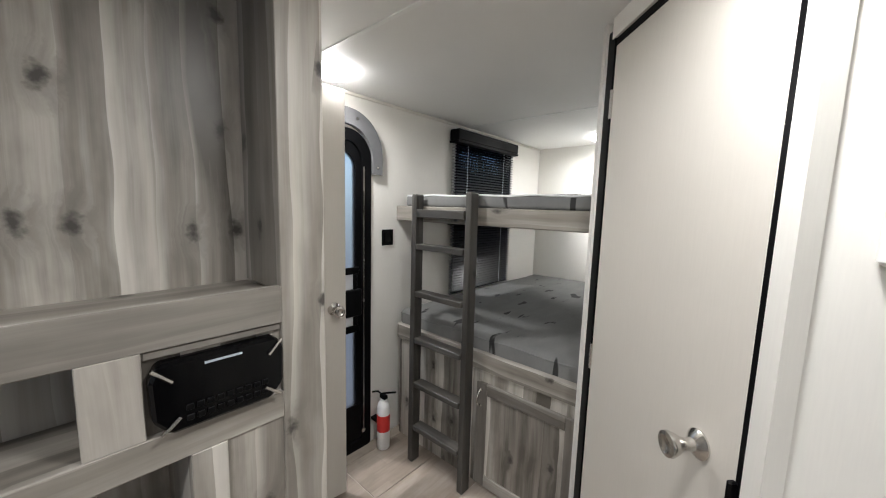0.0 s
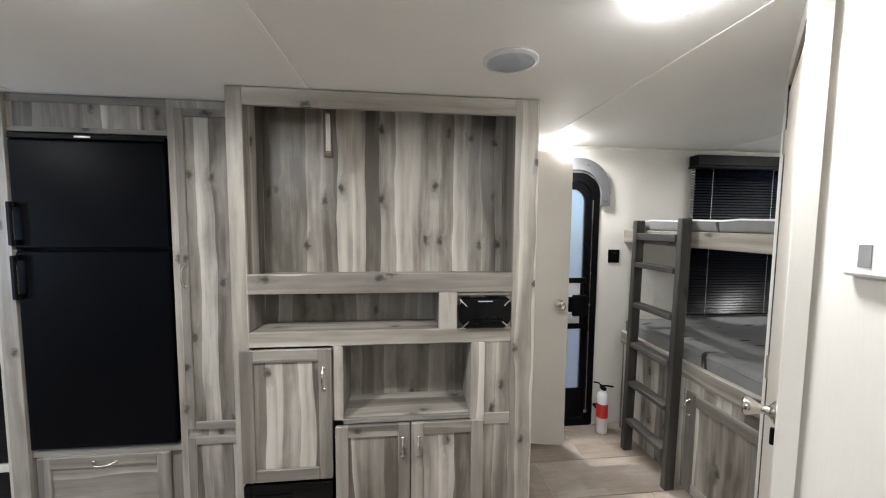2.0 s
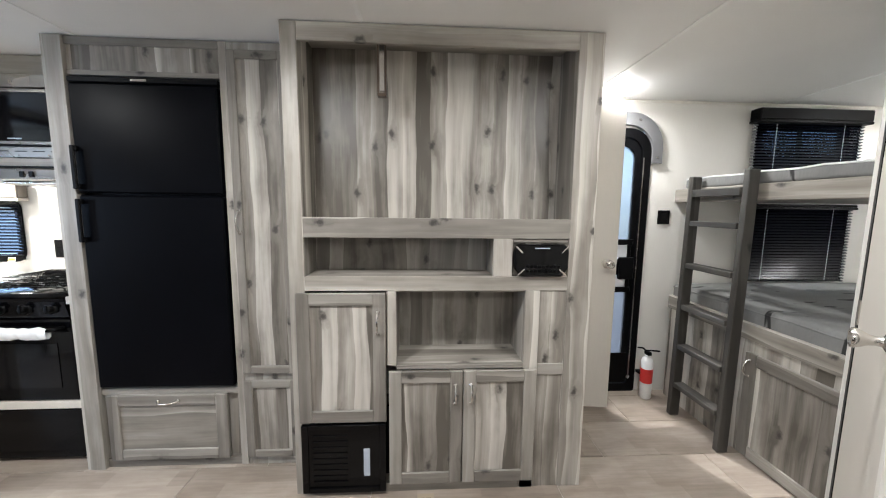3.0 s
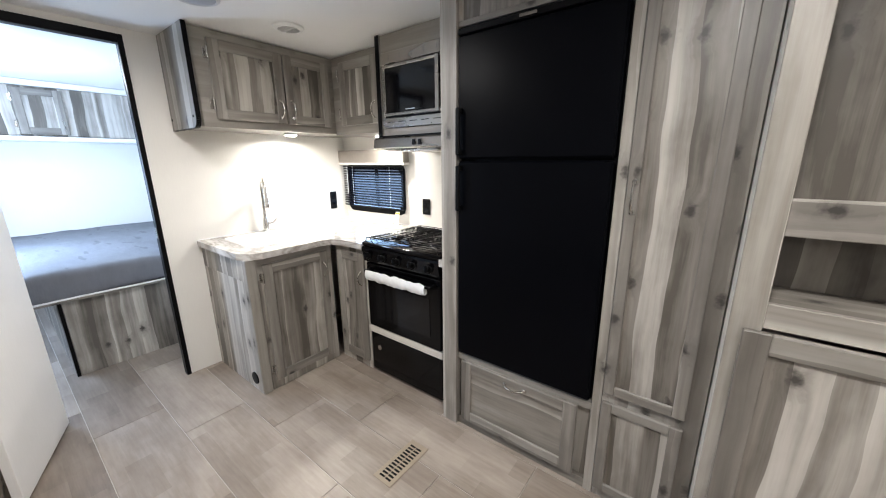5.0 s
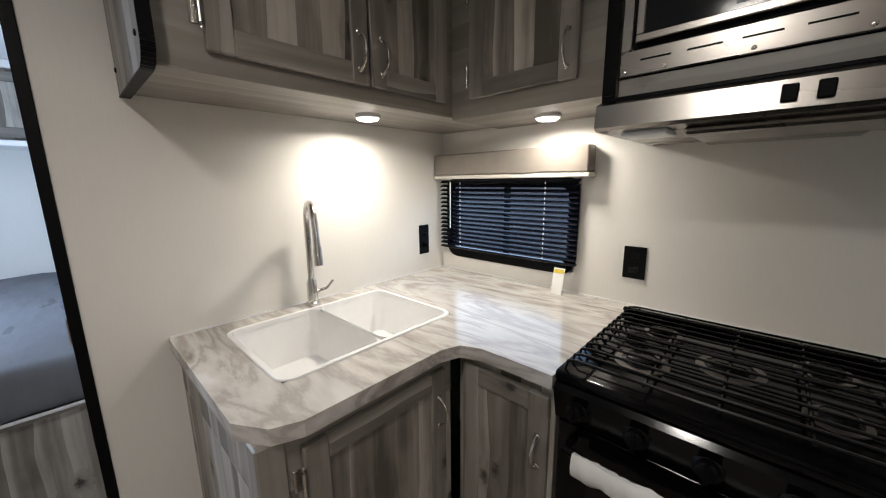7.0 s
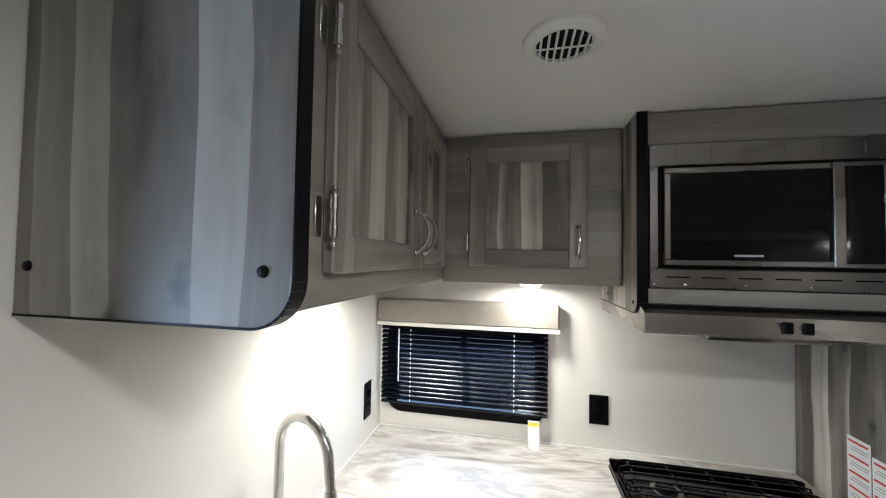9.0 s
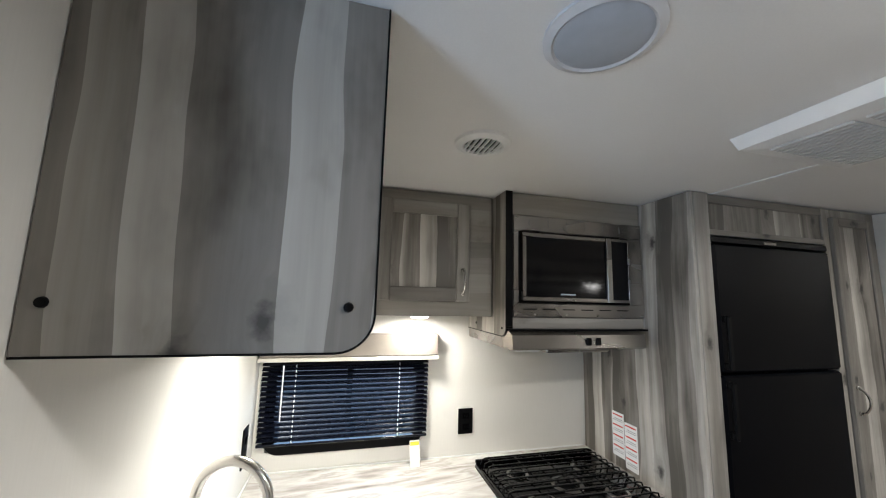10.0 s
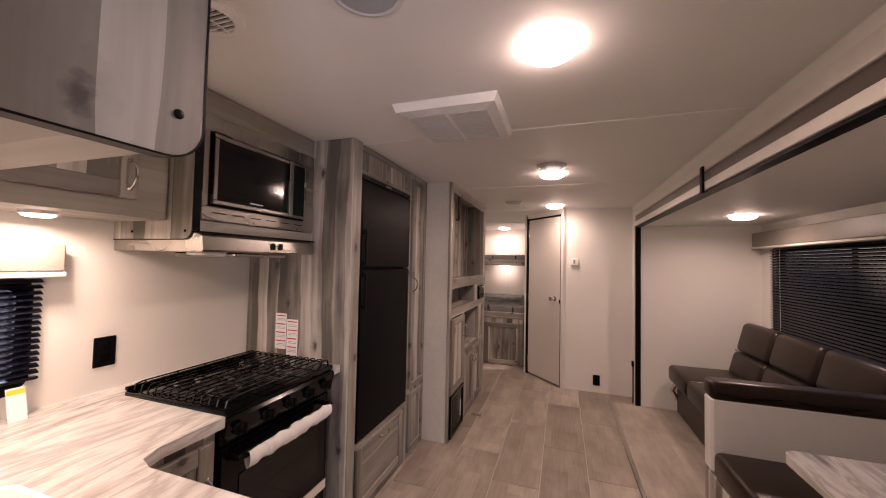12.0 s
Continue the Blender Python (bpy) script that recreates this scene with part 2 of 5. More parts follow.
def floor_material():
    m = Nodes("greige_vinyl_tile")
    c = m.coords()
    r = m.node("ShaderNodeObjectInfo").outputs["Random"]
    off = m.node("ShaderNodeVectorMath", operation="ADD")
    comb = m.node("ShaderNodeCombineXYZ")
    m.link(m.math("MULTIPLY", r, 37), comb.inputs[0])
    m.link(m.math("MULTIPLY", r, 11), comb.inputs[1])
    m.link(c, off.inputs[0])
    m.link(comb.outputs[0], off.inputs[1])
    v = off.outputs[0]
    cloud = m.noise(m.scaled(v, 2.2, 5.5, 1), 1.0, 5, 0.6)
    grain = m.noise(m.scaled(v, 5, 60, 1), 1.0, 4)
    f = m.math("ADD", m.math("MULTIPLY", cloud, 0.6), m.math("MULTIPLY", grain, 0.22))
    f = m.math("ADD", f, m.math("MULTIPLY", r, 0.20))
    sep = m.node("ShaderNodeSeparateXYZ")
    m.link(v, sep.inputs[0])
    cells = m.node("ShaderNodeCombineXYZ")
    row = m.math("FLOOR", m.math("DIVIDE", sep.outputs[1], 0.104))
    m.link(m.math("FLOOR", m.math("ADD", m.math("DIVIDE", sep.outputs[0], 0.31), m.math("MULTIPLY", row, 0.37))), cells.inputs[0])
    m.link(row, cells.inputs[1])
    white = m.node("ShaderNodeTexWhiteNoise")
    m.link(cells.outputs[0], white.inputs["Vector"])
    f = m.math("ADD", f, m.math("MULTIPLY", m.math("SUBTRACT", white.outputs[0], 0.5), 0.11))
    col = m.ramp(f, [(0.28, (0.15, 0.118, 0.094)), (0.50, (0.262, 0.216, 0.178)), (0.72, (0.41, 0.352, 0.30))])
    m.bump(grain, 0.1, 0.0008)
    return m.done(col, m.math("MULTIPLY_ADD", cloud, 0.2, 0.30))


TILE = floor_material()
GROUT = plain("pale_joint", (0.50, 0.46, 0.41), 0.7)


def mattress_material(name, colour, mark_strength=1.0):
    m = Nodes(name)
    c = m.coords()
    weave = m.noise(c, 600, 2)
    crease = m.noise(m.scaled(c, 3, 7, 3), 1.0, 4, 0.6)
    col = m.ramp(m.math("ADD", m.math("MULTIPLY", weave, 0.3), m.math("MULTIPLY", crease, 0.7)),
                 [(0.3, tuple(v * 0.78 for v in colour)), (0.7, tuple(v * 1.15 for v in colour))])
    # sparse, drawn-out dark marks where stretched noise passes a threshold
    mark_noise = m.noise(m.scaled(c, 5, 16, 2), 1.0, 2, 0.4)
    col = m.mix(m.math("MULTIPLY", m.ramp(mark_noise, [(0.66, (0, 0, 0)), (0.69, (1, 1, 1))]), mark_strength), col, tuple(v * 0.12 for v in colour))
    m.bump(crease, 0.5, 0.02)
    return m.done(col, 0.85)


TICKING = mattress_material("grey_mattress_cloth", (0.175, 0.175, 0.17))
TICKING_BLUE = mattress_material("grey_quilt_cloth", (0.15, 0.155, 0.17), 0.35)


def glow(name, colour, strength):
    m = Nodes(name)
    m.b.inputs["Emission Color"].default_value = (*colour, 1)
    m.b.inputs["Emission Strength"].default_value = strength
    return m.done((0.8, 0.8, 0.8), 0.4)


LENS = glow("lit_lamp_lens", LAMP, 30)
SLATEND = plain("grey_slat_end", (0.16, 0.16, 0.165), 0.5)


def glass_material(name, rough, colour):
    m = Nodes(name)
    m.b.inputs["Transmission Weight"].default_value = 1.0
    m.b.inputs["IOR"].default_value = 1.3
    return m.done(colour, rough)


GLASS = glass_material("window_glass", 0.0, (0.72, 0.80, 0.95))
FROST = glass_material("frosted_door_glass", 0.55, (0.8, 0.87, 0.97))
DARKGLASS = plain("black_oven_glass", (0.004, 0.004, 0.005), 0.05, vary=0.1, spec=0.35)

# ---- shape helpers ----


def add_box(bm, x0, y0, z0, x1, y1, z1, bevel=0.0, segs=1, m=None):
    got = bmesh.ops.create_cube(bm, size=1)["verts"]
    for v in got:
        v.co = Vector(((x0 + x1) / 2 + v.co.x * (x1 - x0), (y0 + y1) / 2 + v.co.y * (y1 - y0), (z0 + z1) / 2 + v.co.z * (z1 - z0)))
    if bevel:
        edges = {e for v in got for e in v.link_edges}
        out = bmesh.ops.bevel(bm, geom=list(edges), offset=bevel, segments=segs, affect="EDGES", profile=0.5)
        got = list({v for f in out["faces"] for v in f.verts} | {v for v in got if v.is_valid})
    if m is not None:
        for v in got:
            v.co = m @ v.co
    return got


def add_tube(bm, pts, r, sides=10, caps=True):
    """A round bar along a line of points."""
    pts = [Vector(p) for p in pts]
    rings, up = [], Vector((0.31, 0.17, 0.93)).normalized()
    for i, p in enumerate(pts):
        d = (pts[min(i + 1, len(pts) - 1)] - pts[max(i - 1, 0)]).normalized()
        a = (up - d * up.dot(d)).normalized()
        up = a
        b = d.cross(a)
        rr = r[i] if isinstance(r, (list, tuple)) else r
        rings.append([bm.verts.new(p + a * rr * math.cos(k * math.tau / sides) + b * rr * math.sin(k * math.tau / sides)) for k in range(sides)])
    for q, w in zip(rings, rings[1:]):
        for k in range(sides):
            bm.faces.new((q[k], q[(k + 1) % sides], w[(k + 1) % sides], w[k]))
    if caps:
        bm.faces.new(rings[0][::-1])
        bm.faces.new(rings[-1])


def add_lathe(bm, profile, at, axis=(0, 0, 1), sides=28):
    """A turned shape from (radius, height) pairs along an axis."""
    turn = Vector((0, 0, 1)).rotation_difference(Vector(axis)).to_matrix()
    rings = [[bm.verts.new(Vector(at) + turn @ Vector((r * math.cos(k * math.tau / sides), r * math.sin(k * math.tau / sides), h))) for k in range(sides)]
             for r, h in profile]
    for q, w in zip(rings, rings[1:]):
        for k in range(sides):
            bm.faces.new((q[k], q[(k + 1) % sides], w[(k + 1) % sides], w[k]))
    bm.faces.new(rings[0][::-1])
    bm.faces.new(rings[-1])


def add_prism(bm, outline, lo, hi, plane):
    """A flat outline pushed out from lo to hi; plane names the two axes of the outline."""
    def at(a, b, h):
        return {"xy": (a, b, h), "xz": (a, h, b), "yz": (h, a, b)}[plane]
    q = [bm.verts.new(at(a, b, lo)) for a, b in outline]
    w = [bm.verts.new(at(a, b, hi)) for a, b in outline]
    n = len(q)
    for k in range(n):
        bm.faces.new((q[k], q[(k + 1) % n], w[(k + 1) % n], w[k]))
    bm.faces.new(q[::-1])
    bm.faces.new(w)
    bmesh.ops.recalc_face_normals(bm, faces=bm.faces)


def rounded(x0, y0, x1, y1, radii, n=6):
    """An outline with rounded corners: radii for (x0,y0), (x1,y0), (x1,y1), (x0,y1)."""
    out = []
    for (cx, cy, sx, sy, a0), r in zip(((x0, y0, 1, 1, 180), (x1, y0, -1, 1, 270), (x1, y1, -1, -1, 0), (x0, y1, 1, -1, 90)), radii):
        if r <= 0:
            out.append((cx, cy))
        else:
            for k in range(n + 1):
                a = radians(a0 + 90 * k / n)
                out.append((cx + sx * r + r * math.cos(a), cy + sy * r + r * math.sin(a)))
    return out


def mesh_object(name, bm, material, parent=None, label="", smooth=False):
    me = bpy.data.meshes.new(name)
    if parent is not None:
        base = parent
        shift = Vector(base.location)
        while base.parent:
            base = base.parent
            shift += base.location
        bmesh.ops.translate(bm, verts=bm.verts, vec=-shift)
    bmesh.ops.recalc_face_normals(bm, faces=bm.faces)
    bm.to_mesh(me)
    bm.free()
    me.materials.append(material)
    if smooth:
        for p in me.polygons:
            p.use_smooth = True
        me.set_sharp_from_angle(angle=radians(40))
    ob = new(name, me)
    if parent is not None:
        ob.parent = parent
    return tagged(ob, label)


def part(name, bm, material, parent, label="", smooth=False):
    return mesh_object(name, bm, material, parent, label, smooth)


def boxes(name, material, parent, *spans, label="", bevel=0.0015):
    if name in ("rail", "niche_side", "slot_side", "body", "cross_bar"):
        made = None
        for s in spans:
            bm = bmesh.new()
            add_box(bm, *s, bevel=bevel)
            made = mesh_object(name, bm, material, parent, label)
        return made
    bm = bmesh.new()
    for s in spans:
        add_box(bm, *s, bevel=bevel)
    return mesh_object(name, bm, material, parent, label)


def thing(name, at, label, category, group=""):
    ob = new(name)
    ob.location = at
    ob.empty_display_size = 0.1
    return tagged(ob, label, category, group)


def structure(name, material, *spans, label="", bevel=0.0):
    bm = bmesh.new()
    for s in spans:
        add_box(bm, *s, bevel=bevel)
    return tagged(mesh_object(name, bm, material), label, kind="structure")


def pull(parent, a, b, out, bow=0.03, r=0.0045, label="arched brushed nickel pull"):
    """An arched cabinet pull from a to b that bows out."""
    a, b, out = Vector(a), Vector(b), Vector(out)
    bm = bmesh.new()
    pts = [a.lerp(b, k / 10) + out * (0.006 + bow * math.sin(math.pi * k / 10) ** 0.6) for k in range(11)]
    add_tube(bm, pts, [0.0065 if k in (0, 10) else r for k in range(11)], 8)
    for p in (a, b):
        add_lathe(bm, [(0.009, 0), (0.009, 0.004), (0.006, 0.007)], p, out, 12)
    return part("handle", bm, CHROME, parent, label, True)


def shaker(parent, face, at, sign, a0, a1, z0, z1, handle=None, hinge=None, rail=0.058, lay=False, name="door"):
    """A framed door on a face: face 'y' means the face looks along y at that place. handle: (a, z0, z1) upright or (a0, a1, z) lying."""
    t = 0.019
    n0, n1 = sorted((at, at + sign * t))

    def span(u0, u1, w0, w1, d0=n0, d1=n1):
        return (u0, d0, w0, u1, d1, w1) if face == "y" else (d0, u0, w0, d1, u1, w1)
    up, flat = FRAME, FRAME_X if face == "y" else FRAME_Y
    p0, p1 = sorted((at + sign * 0.001, at + sign * 0.010))
    inner = WOOD if not lay else (WOOD_X if face == "y" else WOOD_Y)
    leaf = boxes(name, inner, parent, span(a0 + 0.004, a1 - 0.004, z0 + 0.004, z1 - 0.004, p0, p1), bevel=0)
    boxes("stile", up, leaf, span(a0, a0 + rail, z0, z1), bevel=0.003)
    boxes("stile", up, leaf, span(a1 - rail, a1, z0, z1), bevel=0.003)
    boxes("rail", flat, leaf, span(a0 + rail, a1 - rail, z0, z0 + rail), bevel=0.003)
    boxes("rail", flat, leaf, span(a0 + rail, a1 - rail, z1 - rail, z1), bevel=0.003)
    out = (0, sign, 0) if face == "y" else (sign, 0, 0)
    s = at + sign * t

    def pt(a, z):
        return (a, s, z) if face == "y" else (s, a, z)
    if handle:
        if lay:
            pull(leaf, pt(handle[0], handle[2]), pt(handle[1], handle[2]), out)
        else:
            pull(leaf, pt(handle[0], handle[1]), pt(handle[0], handle[2]), out)
    if hinge is not None:
        for z in (z0 + 0.08, z1 - 0.08):
            bm = bmesh.new()
            base, lift = Vector(pt(hinge, z)) + Vector(out) * 0.003, Vector((0, 0, 1))
            add_tube(bm, [base + lift * h for h in (-0.043, -0.040, -0.036, -0.033, -0.029, -0.0285, -0.010, -0.0095, 0.0095, 0.010, 0.0285, 0.029, 0.033, 0.036, 0.040, 0.043)],
                     [0.001, 0.004, 0.004, 0.002, 0.003, 0.0058, 0.0058, 0.0045, 0.0045, 0.0058, 0.0058, 0.003, 0.002, 0.004, 0.004, 0.001], 10)
            side = 1 if hinge > (a0 + a1) / 2 else -1
            u0, u1 = sorted((hinge, hinge + side * 0.016))
            d0, d1 = sorted((at + sign * 0.0005, at + sign * 0.004))
            add_box(bm, *span(u0, u1, z - 0.027, z + 0.027, d0, d1), bevel=0.001)
            part("hinge", bm, CHROME, leaf, "nickel hinge with turned tips", True)
    return leaf


# ---- structure ----
W = 0.05
SX = 4.495     # bathroom wall
BX = 7.13      # back wall
SY = -2.53     # road-side wall
OY = -3.60     # outer wall of the slide-out
structure("ceiling", CEILING, (-3.0, SY - 0.05, CEIL, BX + 0.05, 0.05, CEIL + 0.05), label="white boarded ceiling")
for sx in (1.79, 3.12, 4.49, 5.9):
    structure("trim", WHITE, (sx - 0.009, SY, CEIL - 0.004, sx + 0.009, 0, CEIL + 0.002), label="thin white ceiling seam batten", bevel=0.001)


def wall_with_holes(name, face, d0, d1, a0, a1, z0, z1, holes, material=WALL, label="cream wall board"):
    """A wall slab cut into boxes round rectangular holes (a0, z0, a1, z1)."""
    cuts = sorted({a0, a1, *[h[0] for h in holes], *[h[2] for h in holes]})
    bm = bmesh.new()
    for u0, u1 in zip(cuts, cuts[1:]):
        zs = [z0]
        for h in sorted((h for h in holes if h[0] < (u0 + u1) / 2 < h[2]), key=lambda h: h[1]):
            zs += [h[1], h[3]]
        zs.append(z1)
        for w0, w1 in zip(zs[::2], zs[1::2]):
            if w1 > w0:
                add_box(bm, *((u0, d0, w0, u1, d1, w1) if face == "y" else (d0, u0, w0, d1, u1, w1)))
    return tagged(mesh_object(name, bm, material), label, kind="structure")


KW = (0.05, 0.995, 0.735, 1.375)      # kitchen window
ED = (4.28, 0.02, 4.98, 1.93)        # entry door
UW = (5.78, 1.63, 6.46, 1.99)        # upper bunk window
LW = (5.78, 0.90, 6.46, 1.40)        # lower bunk window
SWIN = (2.30, 0.98, 3.95, 1.65)      # slide-out window
BW = (-1.75, 1.02, -0.85, 1.62)      # bedroom window
wall_with_holes("wall_north", "y", 0, W, -3.0, BX + W, 0, CEIL, [KW, ED, UW, LW])
wall_with_holes("wall_partition", "x", -0.04, 0, SY, 0, 0, CEIL, [(-2.06, 0.0, -1.42, 2.075)])
structure("wall_east", WALL, (BX, SY, 0, BX + W, 0, CEIL), label="cream wall board at the bunk's foot")
structure("wall_bunk_side", WALL, (4.99, -1.41, 0, BX, -1.37, CEIL), label="cream wall beside the bunks")
structure("wall_bath", WALL, (SX, SY, 0, SX + 0.04, -1.80, CEIL), label="cream wall with a thermostat")
wall_with_holes("wall_south", "y", SY - W, SY, -3.0, BX, 0, CEIL, [BW, (0.30, 0.0, 4.22, 1.885)])
structure("wall_west", WALL, (-2.65, SY, 0, -2.60, 0, CEIL), label="white bedroom wall")
# slide-out box
structure("slide_ceiling", CEILING, (0.25, OY - W, 1.885, 4.27, SY - W, 1.93), label="white slide-out ceiling")
wall_with_holes("wall_slide", "y", OY - W, OY, 0.25, 4.27, 0, 1.885, [SWIN], label="cream slide-out wall")
structure("wall_slide_end", WALL, (4.222, OY, 0.005, 4.27, SY - W, 1.885), (0.25, OY, 0.005, 0.298, SY - W, 1.885), label="cream slide-out end wall")
structure("slide_floor", TILE, (0.302, OY, -0.02, 4.218, -2.28, 0.012), label="wood-look vinyl slide-out floor", bevel=0.003)
structure("trim", CHROME, (0.302, -2.296, 0.0, 4.30, -2.262, 0.014), label="worn metal threshold strip", bevel=0.004)
structure("subfloor", GROUT, (-3.0, SY - W, -0.06, BX + W, W, -0.004), label="pale floor joints")
tagged(structure("ground", plain("outdoor_asphalt", (0.16, 0.16, 0.165), 0.9, vary=0.2), (-400, -400, -0.75, 400, 400, -0.70)), "grey yard ground")
structure("trim", TRIM, (4.17, -0.012, CEIL - 0.018, BX - 0.001, -0.001, CEIL - 0.001), label="thin cream ceiling bead", bevel=0.002)
# slide-out opening trims
structure("trim", TRIM, (0.30, SY, 1.885, 4.22, SY + 0.03, 1.932), label="cream header trim", bevel=0.003)
structure("trim", BROWNBAND, (0.30, SY, 1.933, 4.22, SY + 0.018, 1.992), label="brown header band")
structure("trim", TRIM, (0.30, SY, 1.993, 4.24, SY + 0.03, 2.065), label="cream upper header trim", bevel=0.003)
structure("trim", BLACK, (0.30, SY - 0.03, 1.872, 4.22, SY + 0.02, 1.8845), label="black rubber seal over the slide-out")
structure("trim", BLACK, (4.205, SY - 0.03, 0.014, 4.219, SY + 0.02, 1.872), label="black rubber seal beside the slide-out")
structure("trim", TRIM, (4.2205, SY, 0.0, 4.262, SY + 0.03, 1.95), label="cream jamb trim", bevel=0.003)
structure("trim", BLACK, (4.263, SY, 0.0, 4.275, SY + 0.02, 1.95), label="black jamb strip")

# ---- kitchen ----
worktop = thing("worktop", (0.3, -0.6, 0.87), "marbled grey stone-look worktop on the base cabinets", "worktop")
bm = bmesh.new()
S = (0.095, -1.115, 0.515, -0.515)
for o in ([(0.002, -1.245), (0.58, -1.245), (0.655, -1.20), (0.68, -1.14), (0.68, S[1]), (0.002, S[1])],
          [(0.002, S[1]), (S[0], S[1]), (S[0], S[3]), (0.002, S[3])],
          [(S[2], S[1]), (0.68, S[1]), (0.68, -0.745), (0.70, -0.685), (0.76, -0.66), (0.76, S[3]), (S[2], S[3])],
          [(0.76, -0.66), (0.972, -0.66), (0.972, S[3]), (0.76, S[3])],
          [(0.002, S[3]), (0.972, S[3]), (0.972, -0.004), (0.002, -0.004)],
          [(0.972, -0.115), (1.648, -0.115), (1.648, -0.004), (0.972, -0.004)],
          [(1.598, -0.66), (1.648, -0.66), (1.648, -0.115), (1.598, -0.115)]):
    add_prism(bm, o, 0.872, 0.91, "xy")
bmesh.ops.remove_doubles(bm, verts=bm.verts, dist=0.0005)
part("slab", bm, STONE, worktop)
boxes("caulk", WHITE, worktop, (0.0025, -1.24, 0.9105, 0.008, -0.005, 0.916), (0.01, -0.0085, 0.9105, 1.645, -0.003, 0.916), bevel=0, label="white bead of caulk")

sink = thing("kitchen_sink", (0.3, -0.8, 0.72), "white double-bowl sink set in the worktop", "sink")
bm = bmesh.new()
for y0, y1 in ((S[1] + 0.005, -0.82), (-0.806, S[3] - 0.005)):
    x0, x1 = S[0] + 0.005, S[2] - 0.005
    lo, hi = [], []
    for (a, b), (c, d) in zip(rounded(x0, y0, x1, y1, [0.035] * 4), rounded(x0 + 0.02, y0 + 0.02, x1 - 0.02, y1 - 0.02, [0.04] * 4)):
        hi.append(bm.verts.new((a, b, 0.913)))
        lo.append(bm.verts.new((c, d, 0.745)))
    n = len(hi)
    for k in range(n):
        bm.faces.new((hi[k], hi[(k + 1) % n], lo[(k + 1) % n], lo[k]))
    bm.faces.new(lo)
part("bowl", bm, SINK, sink, "", True)
bm = bmesh.new()
rings = []
for o, h in ((rounded(S[0] - 0.008, S[1] - 0.008, S[2] + 0.008, S[3] + 0.008, [0.045] * 4), 0.9105), (rounded(S[0] - 0.006, S[1] - 0.006, S[2] + 0.006, S[3] + 0.006, [0.044] * 4), 0.9145),
             (rounded(S[0] + 0.007, S[1] + 0.007, S[2] - 0.007, S[3] - 0.007, [0.035] * 4), 0.9145), (rounded(S[0] + 0.008, S[1] + 0.008, S[2] - 0.008, S[3] - 0.008, [0.034] * 4), 0.90)):
    rings.append([bm.verts.new((a, c, h)) for a, c in o])
for q, w in zip(rings, rings[1:]):
    for k in range(len(q)):
        bm.faces.new((q[k], q[(k + 1) % len(q)], w[(k + 1) % len(q)], w[k]))
part("rim", bm, SINK, sink, "", True)
boxes("divider", SINK, sink, (S[0] + 0.006, -0.8215, 0.76, S[2] - 0.006, -0.8045, 0.905), bevel=0.003)
for y in (-0.97, -0.66):
    bm = bmesh.new()
    add_lathe(bm, [(0.04, 0), (0.04, 0.004), (0.03, 0.005), (0.026, 0.001), (0.004, 0.001)], (0.30, y, 0.7455))
    part("drain", bm, CHROME, sink, "chrome drain", True)

faucet = thing("kitchen_faucet", (0.055, -0.80, 0.91), "tall brushed nickel gooseneck faucet behind the sink", "faucet")
bm = bmesh.new()
add_lathe(bm, [(0.027, 0), (0.027, 0.012), (0.02, 0.018), (0.019, 0.09), (0.013, 0.105)], (0.055, -0.80, 0.911))
part("body", bm, CHROME, faucet, "", True)
bm = bmesh.new()
FD = Vector((0.955, -0.30, 0))
FB = Vector((0.055, -0.80, 0))
arc = [FB + Vector((0, 0, z)) for z in (1.0, 1.12, 1.22)]
arc += [FB + FD * (0.085 - 0.085 * math.cos(a)) + Vector((0, 0, 1.22 + 0.085 * math.sin(a))) for a in [math.pi * k / 12 for k in range(1, 12)]]
arc += [FB + FD * 0.173 + Vector((0, 0, 1.20)), FB + FD * 0.181 + Vector((0, 0, 1.15))]
add_tube(bm, arc, 0.0115, 12)
part("spout", bm, CHROME, faucet, "", True)
bm = bmesh.new()
add_tube(bm, [FB + FD * 0.177 + Vector((0, 0, 1.165)), FB + FD * 0.187 + Vector((0, 0, 1.105))], 0.0145, 12)
part("spray_head", bm, CHROME, faucet, "", True)
bm = bmesh.new()
add_tube(bm, [(0.065, -0.785, 0.965), (0.085, -0.755, 0.975), (0.10, -0.735, 1.005)], [0.008, 0.006, 0.005], 8)
part("lever", bm, CHROME, faucet, "", True)


def base_cabinet(name, body, kick, label):
    root = thing(name, ((body[0] + body[3]) / 2, (body[1] + body[4]) / 2, 0), label, "cabinet")
    if name == "sink_cabinet":
        x0, y0, z0, x1, y1, z1 = body
        boxes("body", WOOD, root, (x0, y0, z0, x1, y1, 0.735))
        boxes("end_strip", WOOD, root, (x0, y0, 0.735, x1 - 0.02, y0 + 0.018, z1), bevel=0)
        boxes("front_strip", FRAME_Y, root, (x1 - 0.02, y0, 0.735, x1, y1, z1), bevel=0)
    else:
        boxes("body", WOOD, root, body)
    return root


